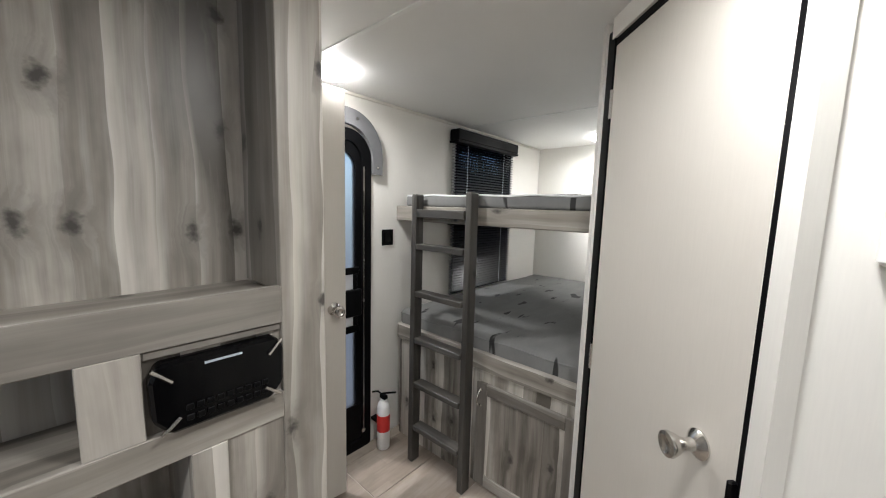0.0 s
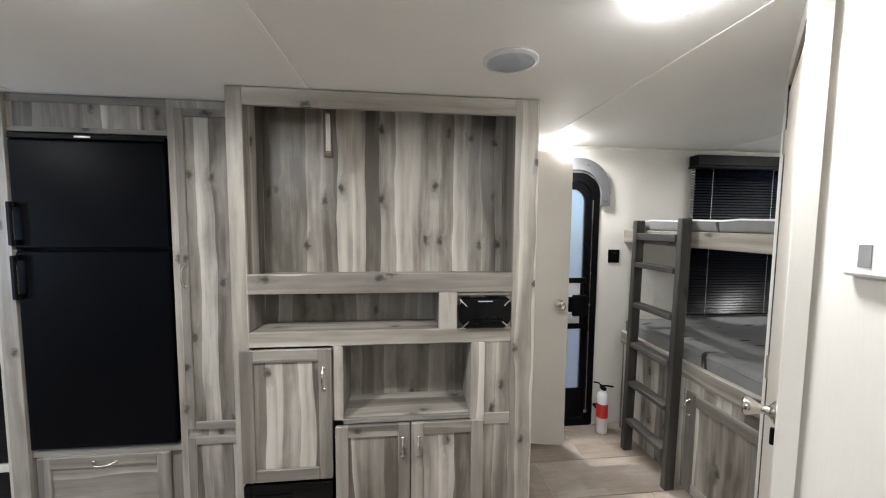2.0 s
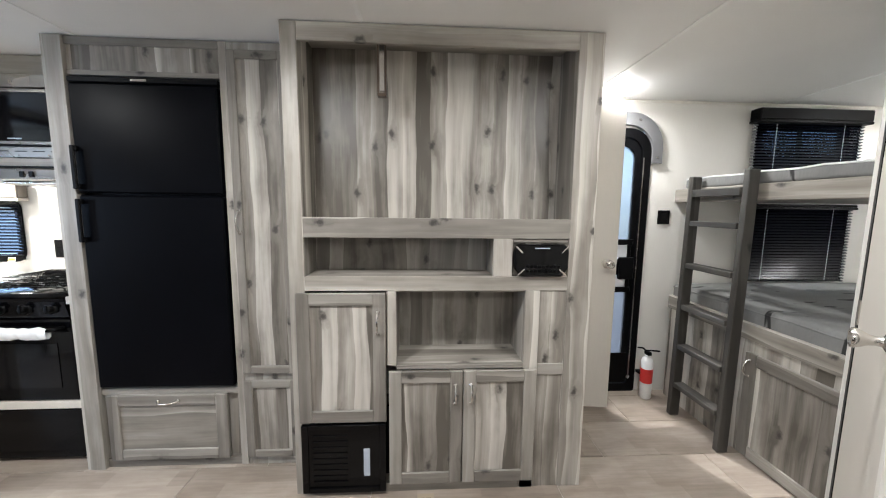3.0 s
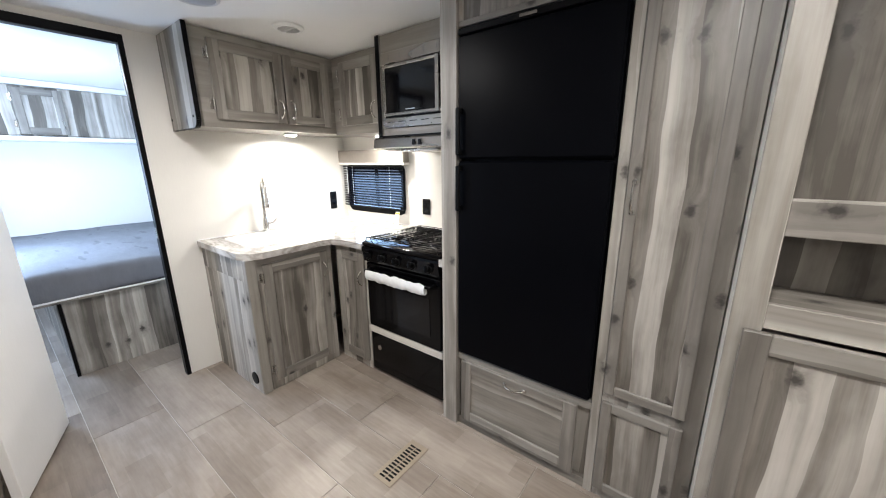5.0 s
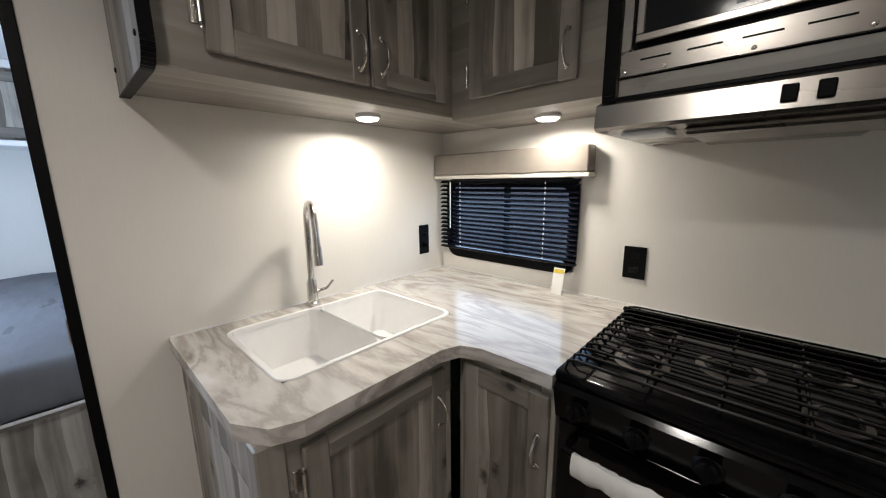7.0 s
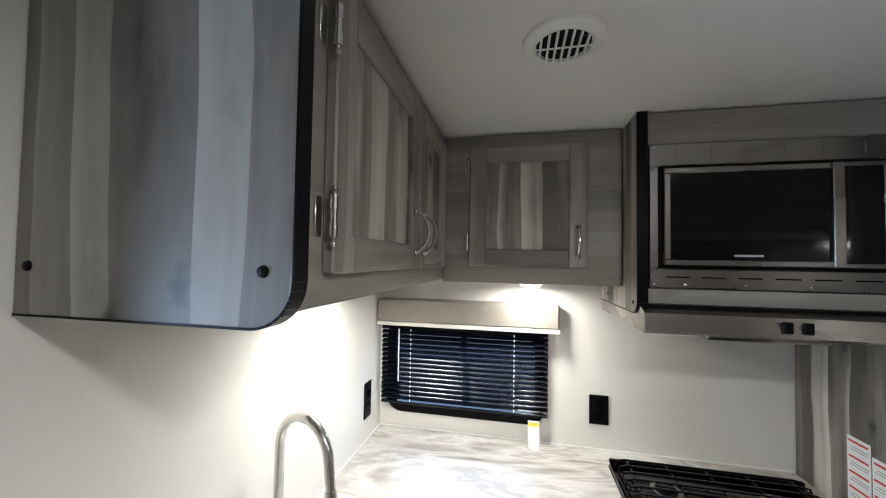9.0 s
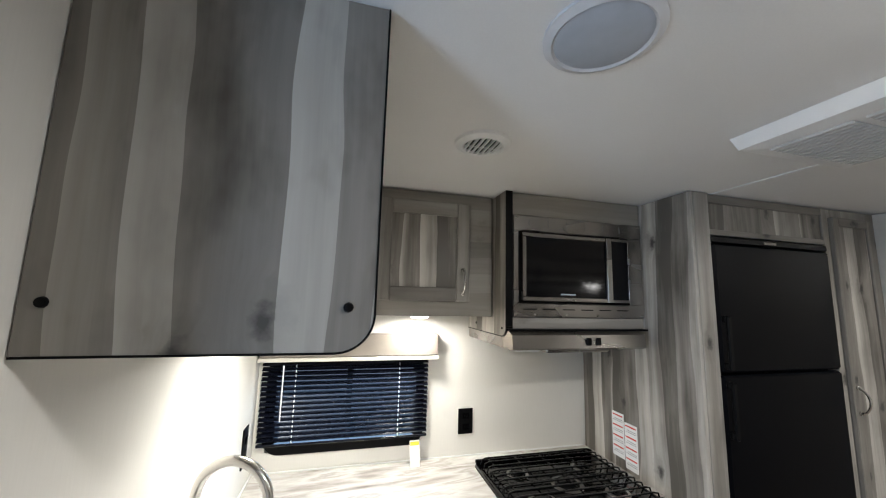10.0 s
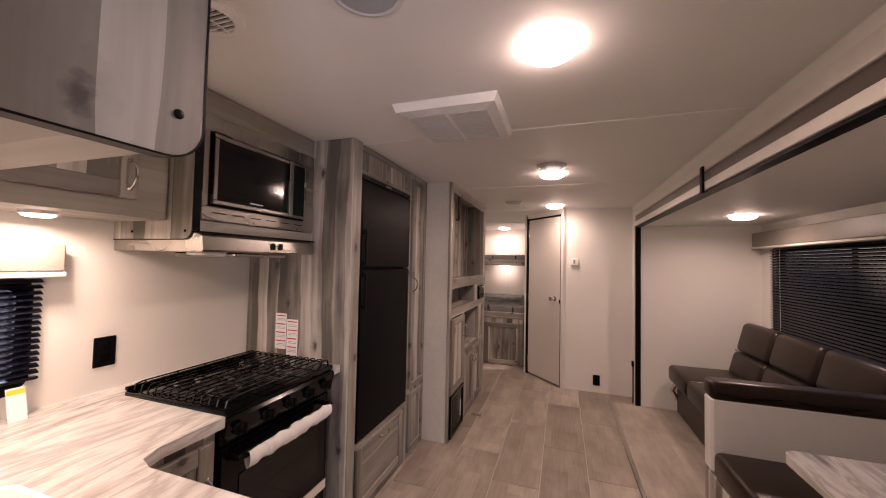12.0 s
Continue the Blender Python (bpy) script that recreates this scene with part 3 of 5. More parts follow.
sink_cab = base_cabinet("sink_cabinet", (0.003, -1.225, 0.0, 0.64, -0.66, 0.871), None, "grey plank-look sink base cabinet with one door")
shaker(sink_cab, "x", 0.64, 1, -1.14, -0.70, 0.06, 0.83, handle=(-0.735, 0.66, 0.75), hinge=-1.145)
boxes("corner_post", FRAME, sink_cab, (0.60, -1.229, 0.0, 0.648, -1.17, 0.8715), bevel=0.004)
bm = bmesh.new()
add_lathe(bm, [(0.04, 0), (0.04, 0.006), (0.03, 0.007)], (0.55, -1.226, 0.085), (0, -1, 0))
part("vent_cap", bm, BLACK, sink_cab, "round black plastic vent cap", True)
corner_cab = base_cabinet("corner_cabinet", (0.645, -0.62, 0.0, 0.968, -0.02, 0.871), None, "narrow grey plank-look base cabinet beside the cooker")
shaker(corner_cab, "y", -0.62, -1, 0.672, 0.955, 0.06, 0.83, handle=(0.93, 0.62, 0.71))

stove = thing("cooker", (1.285, -0.38, 0), "black gas range with wire grates, knobs and oven door", "cooker")
boxes("body", BLACK, stove, (0.976, -0.60, 0.30, 1.594, -0.125, 0.90))
bm = bmesh.new()
add_box(bm, 0.974, -0.655, 0.898, 1.596, -0.118, 0.926, bevel=0.008, segs=2)
part("cooktop", bm, GLOSS, stove, "", True)
boxes("backguard", GLOSS, stove, (0.974, -0.135, 0.926, 1.596, -0.118, 0.942), bevel=0.004)
bm = bmesh.new()
add_prism(bm, [(-0.60, 0.80), (-0.645, 0.80), (-0.665, 0.885), (-0.655, 0.897), (-0.60, 0.897)], 0.978, 1.592, "yz")
part("control_panel", bm, GLOSS, stove)
for k in range(5):
    bm = bmesh.new()
    x = 1.04 + k * 0.122 + (0.0 if k else -0.005)
    add_lathe(bm, [(0.026, 0), (0.026, 0.006), (0.019, 0.01), (0.017, 0.03), (0.014, 0.032)], (x, -0.655, 0.845), (0, -1, 0.22), 18)
    add_box(bm, x - 0.004, -0.692, 0.832, x + 0.004, -0.684, 0.872)
    part("knob", bm, BLACK, stove, "black knob", True)
boxes("oven_door", GLOSS, stove, (0.982, -0.635, 0.35, 1.588, -0.60, 0.79), bevel=0.005)
boxes("window", DARKGLASS, stove, (1.06, -0.638, 0.42, 1.51, -0.6355, 0.66), bevel=0)
bm = bmesh.new()
add_tube(bm, [(1.02, -0.64, 0.745), (1.02, -0.675, 0.745), (1.10, -0.685, 0.745), (1.47, -0.685, 0.745), (1.55, -0.675, 0.745), (1.55, -0.64, 0.745)], 0.011, 10)
bar = part("handle", bm, BLACK, stove, "", True)
# crumpled plastic sleeve on the handle
bm = bmesh.new()
for k in range(64):
    x = 1.045 + k * 0.00764
    q = [bm.verts.new((x, -0.69 + 0.014 * math.cos(a) * (1 + 0.35 * noise.noise((x * 30, a, 1))) + 0.005 * noise.noise((x * 85 + a, a * 1.5, 3)), 0.735 + 0.031 * math.sin(a) * (1 + 0.28 * noise.noise((x * 22, a * 0.7, 5))) - 0.006))
         for a in [math.tau * i / 10 for i in range(10)]]
    if k:
        for i in range(10):
            bm.faces.new((last[i], last[(i + 1) % 10], q[(i + 1) % 10], q[i]))
    last = q
part("sleeve", bm, SHEET, bar, "crumpled white packing sleeve", True)
boxes("trim", TRIM, stove, (0.976, -0.632, 0.30, 1.594, -0.60, 0.345), bevel=0.003, label="pale trim strip under the oven")
boxes("drawer", GLOSS, stove, (0.980, -0.626, 0.02, 1.590, -0.12, 0.296), bevel=0.006)
bm = bmesh.new()
add_lathe(bm, [(0.018, 0), (0.018, 0.004), (0.008, 0.006)], (1.06, -0.627, 0.20), (0, -1, 0))
part("lock", bm, CHROME, stove, "", True)
for bx, by, r in ((1.12, -0.48, 0.045), (1.12, -0.26, 0.035), (1.45, -0.48, 0.035), (1.45, -0.26, 0.04), (1.285, -0.38, 0.05)):
    bm = bmesh.new()
    add_lathe(bm, [(r, 0), (r, 0.006), (r * 0.8, 0.008), (r * 0.75, 0.016), (r * 0.6, 0.019)], (bx, by, 0.926))
    part("burner", bm, IRON, stove, "", True)
    bm = bmesh.new()
    add_lathe(bm, [(r * 1.35, 0), (r * 1.35, 0.003), (r * 1.05, 0.0035)], (bx, by, 0.9262))
    part("burner_ring", bm, STEEL, stove, "steel burner ring", True)
for gy0, gy1 in ((-0.635, -0.392), (-0.384, -0.148)):
    bm = bmesh.new()
    for k in range(7):
        y = gy0 + (gy1 - gy0) * k / 6
        add_tube(bm, [(0.992, y, 0.928), (0.998, y, 0.950), (1.02, y, 0.955), (1.55, y, 0.955), (1.572, y, 0.950), (1.578, y, 0.928)], 0.0036, 6)
    for x in (1.03, 1.16, 1.285, 1.41, 1.54):
        add_tube(bm, [(x, gy0, 0.9495), (x, gy1, 0.9495)], 0.0036, 6)
    part("grate", bm, IRON, stove, "black wire grate", True)

# tag lying against the window sill
tag = thing("paper_tag", (0.70, -0.06, 0.911), "white paper tag with a yellow heading beneath the window", "tag")
lean = pose(0.70, -0.075, 0.912, -14, 0, 0)
bm = bmesh.new()
add_box(bm, -0.023, -0.0008, 0, 0.023, 0.0008, 0.11, m=lean)
part("sheet", bm, PAPER, tag)
bm = bmesh.new()
add_box(bm, -0.021, -0.0016, 0.088, 0.021, -0.0009, 0.104, m=lean)
part("heading", bm, YELLOW, tag, "yellow printed heading")


def outlet(name, face, at, a, z, sign, label, w=0.075, h=0.12, duplex=True):
    root = thing(name, ((a, at, z - h / 2) if face == "y" else (at, a, z - h / 2)), label, "outlet", "wall outlets")

    def span(u0, u1, w0, w1, d0, d1):
        d0, d1 = sorted((at + sign * d0, at + sign * d1))
        return (a + u0, d0, z + w0, a + u1, d1, z + w1) if face == "y" else (d0, a + u0, z + w0, d1, a + u1, z + w1)
    boxes("cover", BLACK, root, span(-w / 2, w / 2, -h / 2, h / 2, 0.0, 0.006), bevel=0.002)
    if duplex:
        for dz in (-0.026, 0.026):
            boxes("socket", GLOSS, root, span(-0.017, 0.017, dz - 0.014, dz + 0.014, 0.006, 0.008), bevel=0.001)
            boxes("slot", BLACK, root, span(-0.009, -0.006, dz - 0.006, dz + 0.006, 0.008, 0.0085), span(0.006, 0.009, dz - 0.006, dz + 0.006, 0.008, 0.0085), bevel=0)
    else:
        boxes("socket", GLOSS, root, span(-w * 0.3, w * 0.3, -h * 0.3, h * 0.3, 0.006, 0.009), bevel=0.002)
    return root


outlet("wall_outlet", "y", -0.0005, 0.964, 1.073, -1, "black double wall outlet above the worktop")
outlet("wall_outlet", "x", 0.0005, -0.15, 1.08, 1, "black double wall outlet beside the window", w=0.066, h=0.15)
outlet("wall_outlet", "x", SX - 0.0005, -2.16, 0.14, -1, "black wall outlet low on the cream wall")
outlet("wall_switch", "y", -0.0005, 5.123, 1.322, -1, "black square switch plate beside the entry door", w=0.09, h=0.10, duplex=False)


def blind_window(name, hole, at, label, z_top, z_bot, xa, xb, val, tilt=30, inward=-1, pitch=0.021, scallop=False):
    """A dark-framed window with a black slatted blind and a valance, on a wall whose room side looks along -y (or +y)."""
    s = inward
    win = tagged(new(name), label, kind="structure")
    win.location = ((hole[0] + hole[2]) / 2, at, hole[1])
    bm = bmesh.new()
    outer = rounded(hole[0] - 0.012, hole[1] - 0.012, hole[2] + 0.012, hole[3] + 0.012, [0.07, 0.07, 0.05, 0.05])
    inner = rounded(hole[0] + 0.03, hole[1] + 0.03, hole[2] - 0.03, hole[3] - 0.03, [0.05, 0.05, 0.035, 0.035])
    d0, d1 = at + s * 0.008, at - s * 0.04
    rings = [[bm.verts.new((x, d, z)) for x, z in o] for o, d in ((outer, d0), (inner, d0), (inner, d1), (outer, d1))]
    n = len(outer)
    for q, w in zip(rings, rings[1:] + rings[:1]):
        for k in range(n):
            bm.faces.new((q[k], q[(k + 1) % n], w[(k + 1) % n], w[k]))
    part("window_frame", bm, BLACK, win, "black window frame with rounded corners")
    d0, d1 = sorted((at - s * 0.025, at - s * 0.029))
    mid = (hole[0] + hole[2]) / 2
    for x0, x1 in ((hole[0] + 0.02, mid), (mid, hole[2] - 0.02)):
        pane = boxes("pane", GLASS, win, (x0, d0, hole[1] + 0.02, x1, d1, hole[3] - 0.02), bevel=0)
        pane.visible_shadow = False
    boxes("mullion", BLACK, win, (mid - 0.013, min(at - s * 0.035, at - s * 0.015), hole[1] + 0.02, mid + 0.013, max(at - s * 0.035, at - s * 0.015), hole[3] - 0.02))
    blind = thing("window_blind", (mid, at + s * 0.03, z_bot), "black slatted blind lowered over the window", "blind", "window blinds")
    base = bmesh.new()
    ca, sa = math.cos(radians(tilt)) * 0.0125, math.sin(radians(tilt)) * 0.0125
    prof = [(-1, 0.0), (-0.5, 0.0012), (0, 0.0017), (0.5, 0.0012), (1, 0.0)]
    rows = [[base.verts.new((x, k * ca, -k * sa * s + h)) for k, h in prof] for x in (xa, xb)]
    rows2 = [[base.verts.new((x, k * ca, -k * sa * s + h - 0.0007)) for k, h in prof] for x in (xa, xb)]
    for k in range(4):
        base.faces.new((rows[0][k], rows[1][k], rows[1][k + 1], rows[0][k + 1]))
        base.faces.new((rows2[0][k + 1], rows2[1][k + 1], rows2[1][k], rows2[0][k]))
    me = bpy.data.meshes.new("slat")
    base.to_mesh(me)
    base.free()
    me.materials.append(BLIND)
    z = z_top - 0.012
    count = 0
    while z > z_bot + 0.01:
        sl = new("slat", me)
        sl.parent = blind
        sl.location = (-mid, 0, z - z_bot)
        z -= pitch
        count += 1
    boxes("bottom_rail", BLIND, blind, (xa, at + s * 0.03 - 0.012, z_bot, xb, at + s * 0.03 + 0.012, z_bot + 0.011), bevel=0.003)
    for cx in (xa + 0.14, xb - 0.14):
        bm = bmesh.new()
        for i in range(count):
            zz = z_top - 0.020 - i * pitch
            add_box(bm, cx - 0.0018, at + s * 0.045 - 0.001, zz - 0.006, cx + 0.0018, at + s * 0.045 + 0.001, zz + 0.004)
        part("ladder_cord", bm, CORD, blind, "white ladder cord")
    if val:
        v = thing("blind_valance", (mid, at + s * 0.05, val[0]), val[5], "valance", "window valances")
        y0, y1 = sorted((at + s * 0.002, at + s * val[4]))
        boxes("board", val[6], v, (val[2], y0, val[0] + 0.018, val[3], y1, val[1]), bevel=0.006)
        boxes("lip", TRIM if val[6] is not BLACK else BLACK, v, (val[2] - 0.003, y0, val[0], val[3] + 0.003, y1 + (0.003 if s > 0 else 0), val[0] + 0.017), bevel=0.003)
    return win


blind_window("window_1", KW, 0, "kitchen window with dark frame", 1.385, 1.03, 0.02, 0.758, (1.385, 1.505, 0.006, 0.80, 0.07, "taupe padded valance with a cream lower lip over the kitchen window", VALANCE))
bm = bmesh.new()
add_tube(bm, [(0.11, -0.062, 1.37), (0.11, -0.064, 1.14)], 0.003, 6)
tagged(mesh_object("blind_wand", bm, CORD), "clear tilt wand hanging on the kitchen blind", "wand")


def end_panel(parent, name, y0, y1, z0, z1, x0, x1, r, plane, skin=WOOD):
    """A cabinet's end panel with one rounded lower corner and a black edge band."""
    bm = bmesh.new()
    if plane == "xz":
        o = rounded(x0, z0, x1, z1, [0, r, 0, 0], 8)
        add_prism(bm, o, y0, y1, "xz")
    else:
        o = rounded(y0, z0, y1, z1, [r, 0, 0, 0], 8)
        add_prism(bm, o, x0, x1, "yz")
    p = part(name, bm, skin, parent)
    # edge band
    bm = bmesh.new()
    if plane == "xz":
        path = [q for q in o if q not in ((x0, z1),)]
        for (a, b), (c, d) in zip(path, path[1:]):
            n = Vector((d - b, 0, -(c - a)))
            n = n.normalized() * 0.003
            vs = [bm.verts.new((a, y, b)) for y in (y0 - 0.001, y1 + 0.001)] + [bm.verts.new((c, y, d)) for y in (y1 + 0.001, y0 - 0.001)]
            ws = [bm.verts.new(v.co + n) for v in vs]
            bm.faces.new(ws)
            bm.faces.new((vs[0], ws[0], ws[3], vs[3]))
            bm.faces.new((vs[1], vs[2], ws[2], ws[1]))
    else:
        path = [(y0, z1)] + o[:9] + [(y1, z0)]
        for (a, b), (c, d) in zip(path, path[1:]):
            n = Vector((0, d - b, -(c - a))).normalized() * 0.004
            vs = [bm.verts.new((x, a, b)) for x in (x0 - 0.001, x1 + 0.001)] + [bm.verts.new((x, c, d)) for x in (x1 + 0.001, x0 - 0.001)]
            ws = [bm.verts.new(v.co + n) for v in vs]
            bm.faces.new(ws)
            bm.faces.new((vs[0], ws[0], ws[3], vs[3]))
            bm.faces.new((vs[1], vs[2], ws[2], ws[1]))
    part("edge_band", bm, BLACK, p, "black edge band")
    return p


upper = thing("wall_cabinet", (0.18, -0.75, 1.6), "grey plank-look wall cabinet with two doors above the sink", "cabinet", "kitchen wall cabinets")
boxes("body", FACE_Y, upper, (0.003, -1.235, 1.615, 0.36, -0.005, CEIL - 0.004))
end = end_panel(upper, "end_panel", -1.262, -1.240, 1.607, CEIL - 0.003, 0.003, 0.398, 0.05, "xz", PANEL)
for sxx in (0.025, 0.363):
    bm = bmesh.new()
    add_lathe(bm, [(0.007, 0), (0.006, 0.003), (0.002, 0.004)], (sxx, -1.262, 1.667 - (0.365 - sxx) * 0.0), (0, -1, 0), 12)
    part("screw", bm, BLACK, end, "", True)
shaker(upper, "x", 0.36, 1, -1.145, -0.72, 1.66, 2.085, handle=(-0.755, 1.70, 1.80), hinge=-1.152)
shaker(upper, "x", 0.36, 1, -0.712, -0.375, 1.66, 2.085, handle=(-0.675, 1.70, 1.80))
upper2 = thing("wall_cabinet", (0.66, -0.17, 1.6), "grey plank-look corner wall cabinet with one door above the window", "cabinet", "kitchen wall cabinets")
boxes("body", FACE_X, upper2, (0.362, -0.33, 1.605, 0.965, -0.005, CEIL - 0.004))
shaker(upper2, "y", -0.33, -1, 0.46, 0.855, 1.665, 2.085, handle=(0.825, 1.70, 1.80), hinge=0.453)
for (lx, ly), tall in zip(UNDER_LAMPS, (1.615, 1.6055)):
    lamp = thing("cabinet_lamp", (lx, ly, 1.59), "lit round puck lamp under the wall cabinet", "lamp", "cabinet lamps")
    bm = bmesh.new()
    add_lathe(bm, [(0.046, 0.012), (0.046, 0.004), (0.042, 0.0)], (lx, ly, tall - 0.0125))
    part("rim", bm, WHITE, lamp, "", True)
    bm = bmesh.new()
    add_lathe(bm, [(0.02, -0.008), (0.033, -0.006), (0.040, 0.0)], (lx, ly, tall - 0.0128))
    part("lens", bm, LENS, lamp, "glowing lens", True)

mwcab = thing("microwave_cabinet", (1.3, -0.23, 1.55), "grey plank-look wall cabinet round the microwave", "cabinet")
boxes("body", FACE_X, mwcab, (1.004, -0.445, 1.56, 1.648, -0.005, 1.61), (1.004, -0.445, 2.035, 1.648, -0.005, CEIL - 0.004), (1.004, -0.05, 1.61, 1.648, -0.005, 2.035))
end_panel(mwcab, "end_panel", -0.455, -0.005, 1.535, CEIL - 0.003, 0.972, 1.0, 0.04, "yz")
for y in (-0.42, -0.12):
    bm = bmesh.new()
    add_lathe(bm, [(0.006, 0), (0.005, 0.002), (0.002, 0.003)], (0.972, y, 1.565), (-1, 0, 0), 10)
    part("screw", bm, BLACK, mwcab, "", True)
micro = thing("microwave", (1.3, -0.3, 1.61), "built-in microwave with stainless trim and black glass", "microwave")
boxes("trim_kit", STEEL, micro, (1.006, -0.455, 1.612, 1.644, -0.447, 1.668), (1.006, -0.455, 1.968, 1.644, -0.447, 2.032),
      (1.006, -0.455, 1.668, 1.030, -0.447, 1.968), (1.574, -0.455, 1.668, 1.644, -0.447, 1.968), bevel=0.002)
boxes("case", BLACK, micro, (1.031, -0.452, 1.669, 1.573, -0.06, 1.967))
boxes("door", STEEL, micro, (1.040, -0.472, 1.678, 1.452, -0.4525, 1.694), (1.040, -0.472, 1.942, 1.452, -0.4525, 1.958), (1.040, -0.472, 1.694, 1.057, -0.4525, 1.942),
      (1.440, -0.478, 1.678, 1.466, -0.4525, 1.958), bevel=0.002)
boxes("window", DARKGLASS, micro, (1.057, -0.468, 1.694, 1.440, -0.4525, 1.942), bevel=0)
boxes("control_panel", DARKGLASS, micro, (1.468, -0.470, 1.69, 1.553, -0.4525, 1.946), bevel=0.001)
boxes("frame", STEEL, micro, (1.468, -0.472, 1.678, 1.565, -0.4525, 1.6895), (1.468, -0.472, 1.9465, 1.565, -0.4525, 1.958), (1.5535, -0.472, 1.6895, 1.565, -0.4525, 1.9465), bevel=0.001)
boxes("marking", GREY, micro, (1.215, -0.4686, 1.704, 1.285, -0.4682, 1.710), bevel=0, label="small grey lettering bar")
for x in [1.05 + 0.09 * k for k in range(6)]:
    boxes("slot", BLACK, micro, (x, -0.4555, 1.642, x + 0.06, -0.4551, 1.646), bevel=0)
    boxes("vent", INK, micro, (x + 0.026, -0.4555, 1.988, x + 0.029, -0.4551, 2.018), bevel=0)
for x, z in ((1.018, 1.622), (1.632, 1.622), (1.018, 2.022), (1.632, 2.022), (1.1, 1.622), (1.25, 1.622), (1.4, 1.622), (1.52, 1.622)):
    bm = bmesh.new()
    add_lathe(bm, [(0.005, 0), (0.0045, 0.002), (0.001, 0.003)], (x, -0.455, z), (0, -1, 0), 10)
    part("screw", bm, CHROME, micro, "", True)

hood = thing("range_hood", (1.29, -0.25, 1.49), "low stainless range hood under the microwave", "range hood")
bm = bmesh.new()
add_prism(bm, [(-0.006, 1.558), (-0.475, 1.558), (-0.505, 1.545), (-0.512, 1.495), (-0.50, 1.488), (-0.006, 1.488)], 0.976, 1.592, "yz")
part("shell", bm, STEEL, hood)
boxes("filter", STEEL, hood, (1.15, -0.46, 1.470, 1.45, -0.10, 1.4875), bevel=0.006)
boxes("lamp_cover", WHITE, hood, (1.02, -0.46, 1.476, 1.12, -0.36, 1.4875), bevel=0.003)
for x in (1.30, 1.345):
    boxes("switch", BLACK, hood, (x, -0.5165, 1.506, x + 0.022, -0.508, 1.536), bevel=0.002)
boxes("outer_edge", BLACK, hood, (0.984, -0.475, 1.559, 1.64, -0.30, 1.566), bevel=0)

# tall panel, fridge, pantry
surround = thing("fridge_cabinet", (2.05, -0.35, 0), "grey plank-look tall cabinet round the fridge, with a drawer below", "cabinet")
boxes("side_panel", WOOD, surround, (1.652, -0.70, 0, 1.668, -0.005, CEIL - 0.004))
boxes("stile", PALE, surround, (1.668, -0.703, 0, 1.742, -0.66, CEIL - 0.004))
boxes("stile", PALE, surround, (2.422, -0.69, 0, 2.458, -0.65, CEIL - 0.004))
boxes("rail", FRAME_X, surround, (1.742, -0.69, 1.962, 2.422, -0.66, 1.985), (1.742, -0.69, 2.095, 2.422, -0.66, CEIL - 0.004), bevel=0.002)
boxes("panel", WOOD, surround, (1.742, -0.682, 1.985, 2.422, -0.66, 2.095), bevel=0)
boxes("rail", FRAME_X, surround, (1.742, -0.685, 0.0, 2.422, -0.66, 0.045), (1.742, -0.685, 0.40, 2.422, -0.66, 0.433), bevel=0.002)
boxes("back_box", FRAME, surround, (1.742, -0.66, 0.0, 2.422, -0.64, 0.43), bevel=0)
shaker(surround, "y", -0.685, -1, 1.775, 2.37, 0.05, 0.405, handle=(2.03, 2.13, 0.375), lay=True, name="drawer")
fridge = thing("fridge", (2.08, -0.37, 0.437), "black two-door fridge built into the grey cabinet", "fridge")
boxes("case", BLACK, fridge, (1.746, -0.655, 0.4375, 2.418, -0.02, 1.955), bevel=0)
boxes("freezer_door", FRIDGE, fridge, (1.752, -0.705, 1.424, 2.412, -0.657, 1.925), bevel=0.008)
boxes("fridge_door", FRIDGE, fridge, (1.752, -0.705, 0.447, 2.412, -0.657, 1.414), bevel=0.008)
boxes("top_trim", BLACK, fridge, (1.748, -0.700, 1.93, 2.416, -0.657, 1.954), bevel=0.003)
boxes("badge", STEEL, fridge, (2.03, -0.7045, 1.936, 2.10, -0.7005, 1.946), bevel=0.001)
for z0, z1 in ((1.44, 1.64), (1.19, 1.395)):
    boxes("handle", BLACK, fridge, (1.757, -0.735, z0, 1.777, -0.722, z1), (1.757, -0.7225, z0, 1.777, -0.705, z0 + 0.025), (1.757, -0.7225, z1 - 0.025, 1.777, -0.705, z1), bevel=0.004)
pantry = thing("pantry_cabinet", (2.62, -0.35, 0), "tall narrow grey plank-look pantry cabinet", "cabinet")
boxes("frame", FRAME, pantry, (2.459, -0.688, 0, 2.48, -0.60, CEIL - 0.004), (2.72, -0.688, 0, 2.784, -0.60, CEIL - 0.004), (2.48, -0.688, 0.0, 2.72, -0.60, 0.055), (2.48, -0.688, 0.44, 2.72, -0.60, 0.53),
      (2.48, -0.688, 2.075, 2.72, -0.60, CEIL - 0.004))
shaker(pantry, "y", -0.688, -1, 2.462, 2.735, 0.515, 2.09, handle=(2.487, 1.24, 1.345), rail=0.04)
shaker(pantry, "y", -0.688, -1, 2.462, 2.735, 0.05, 0.475, rail=0.04)

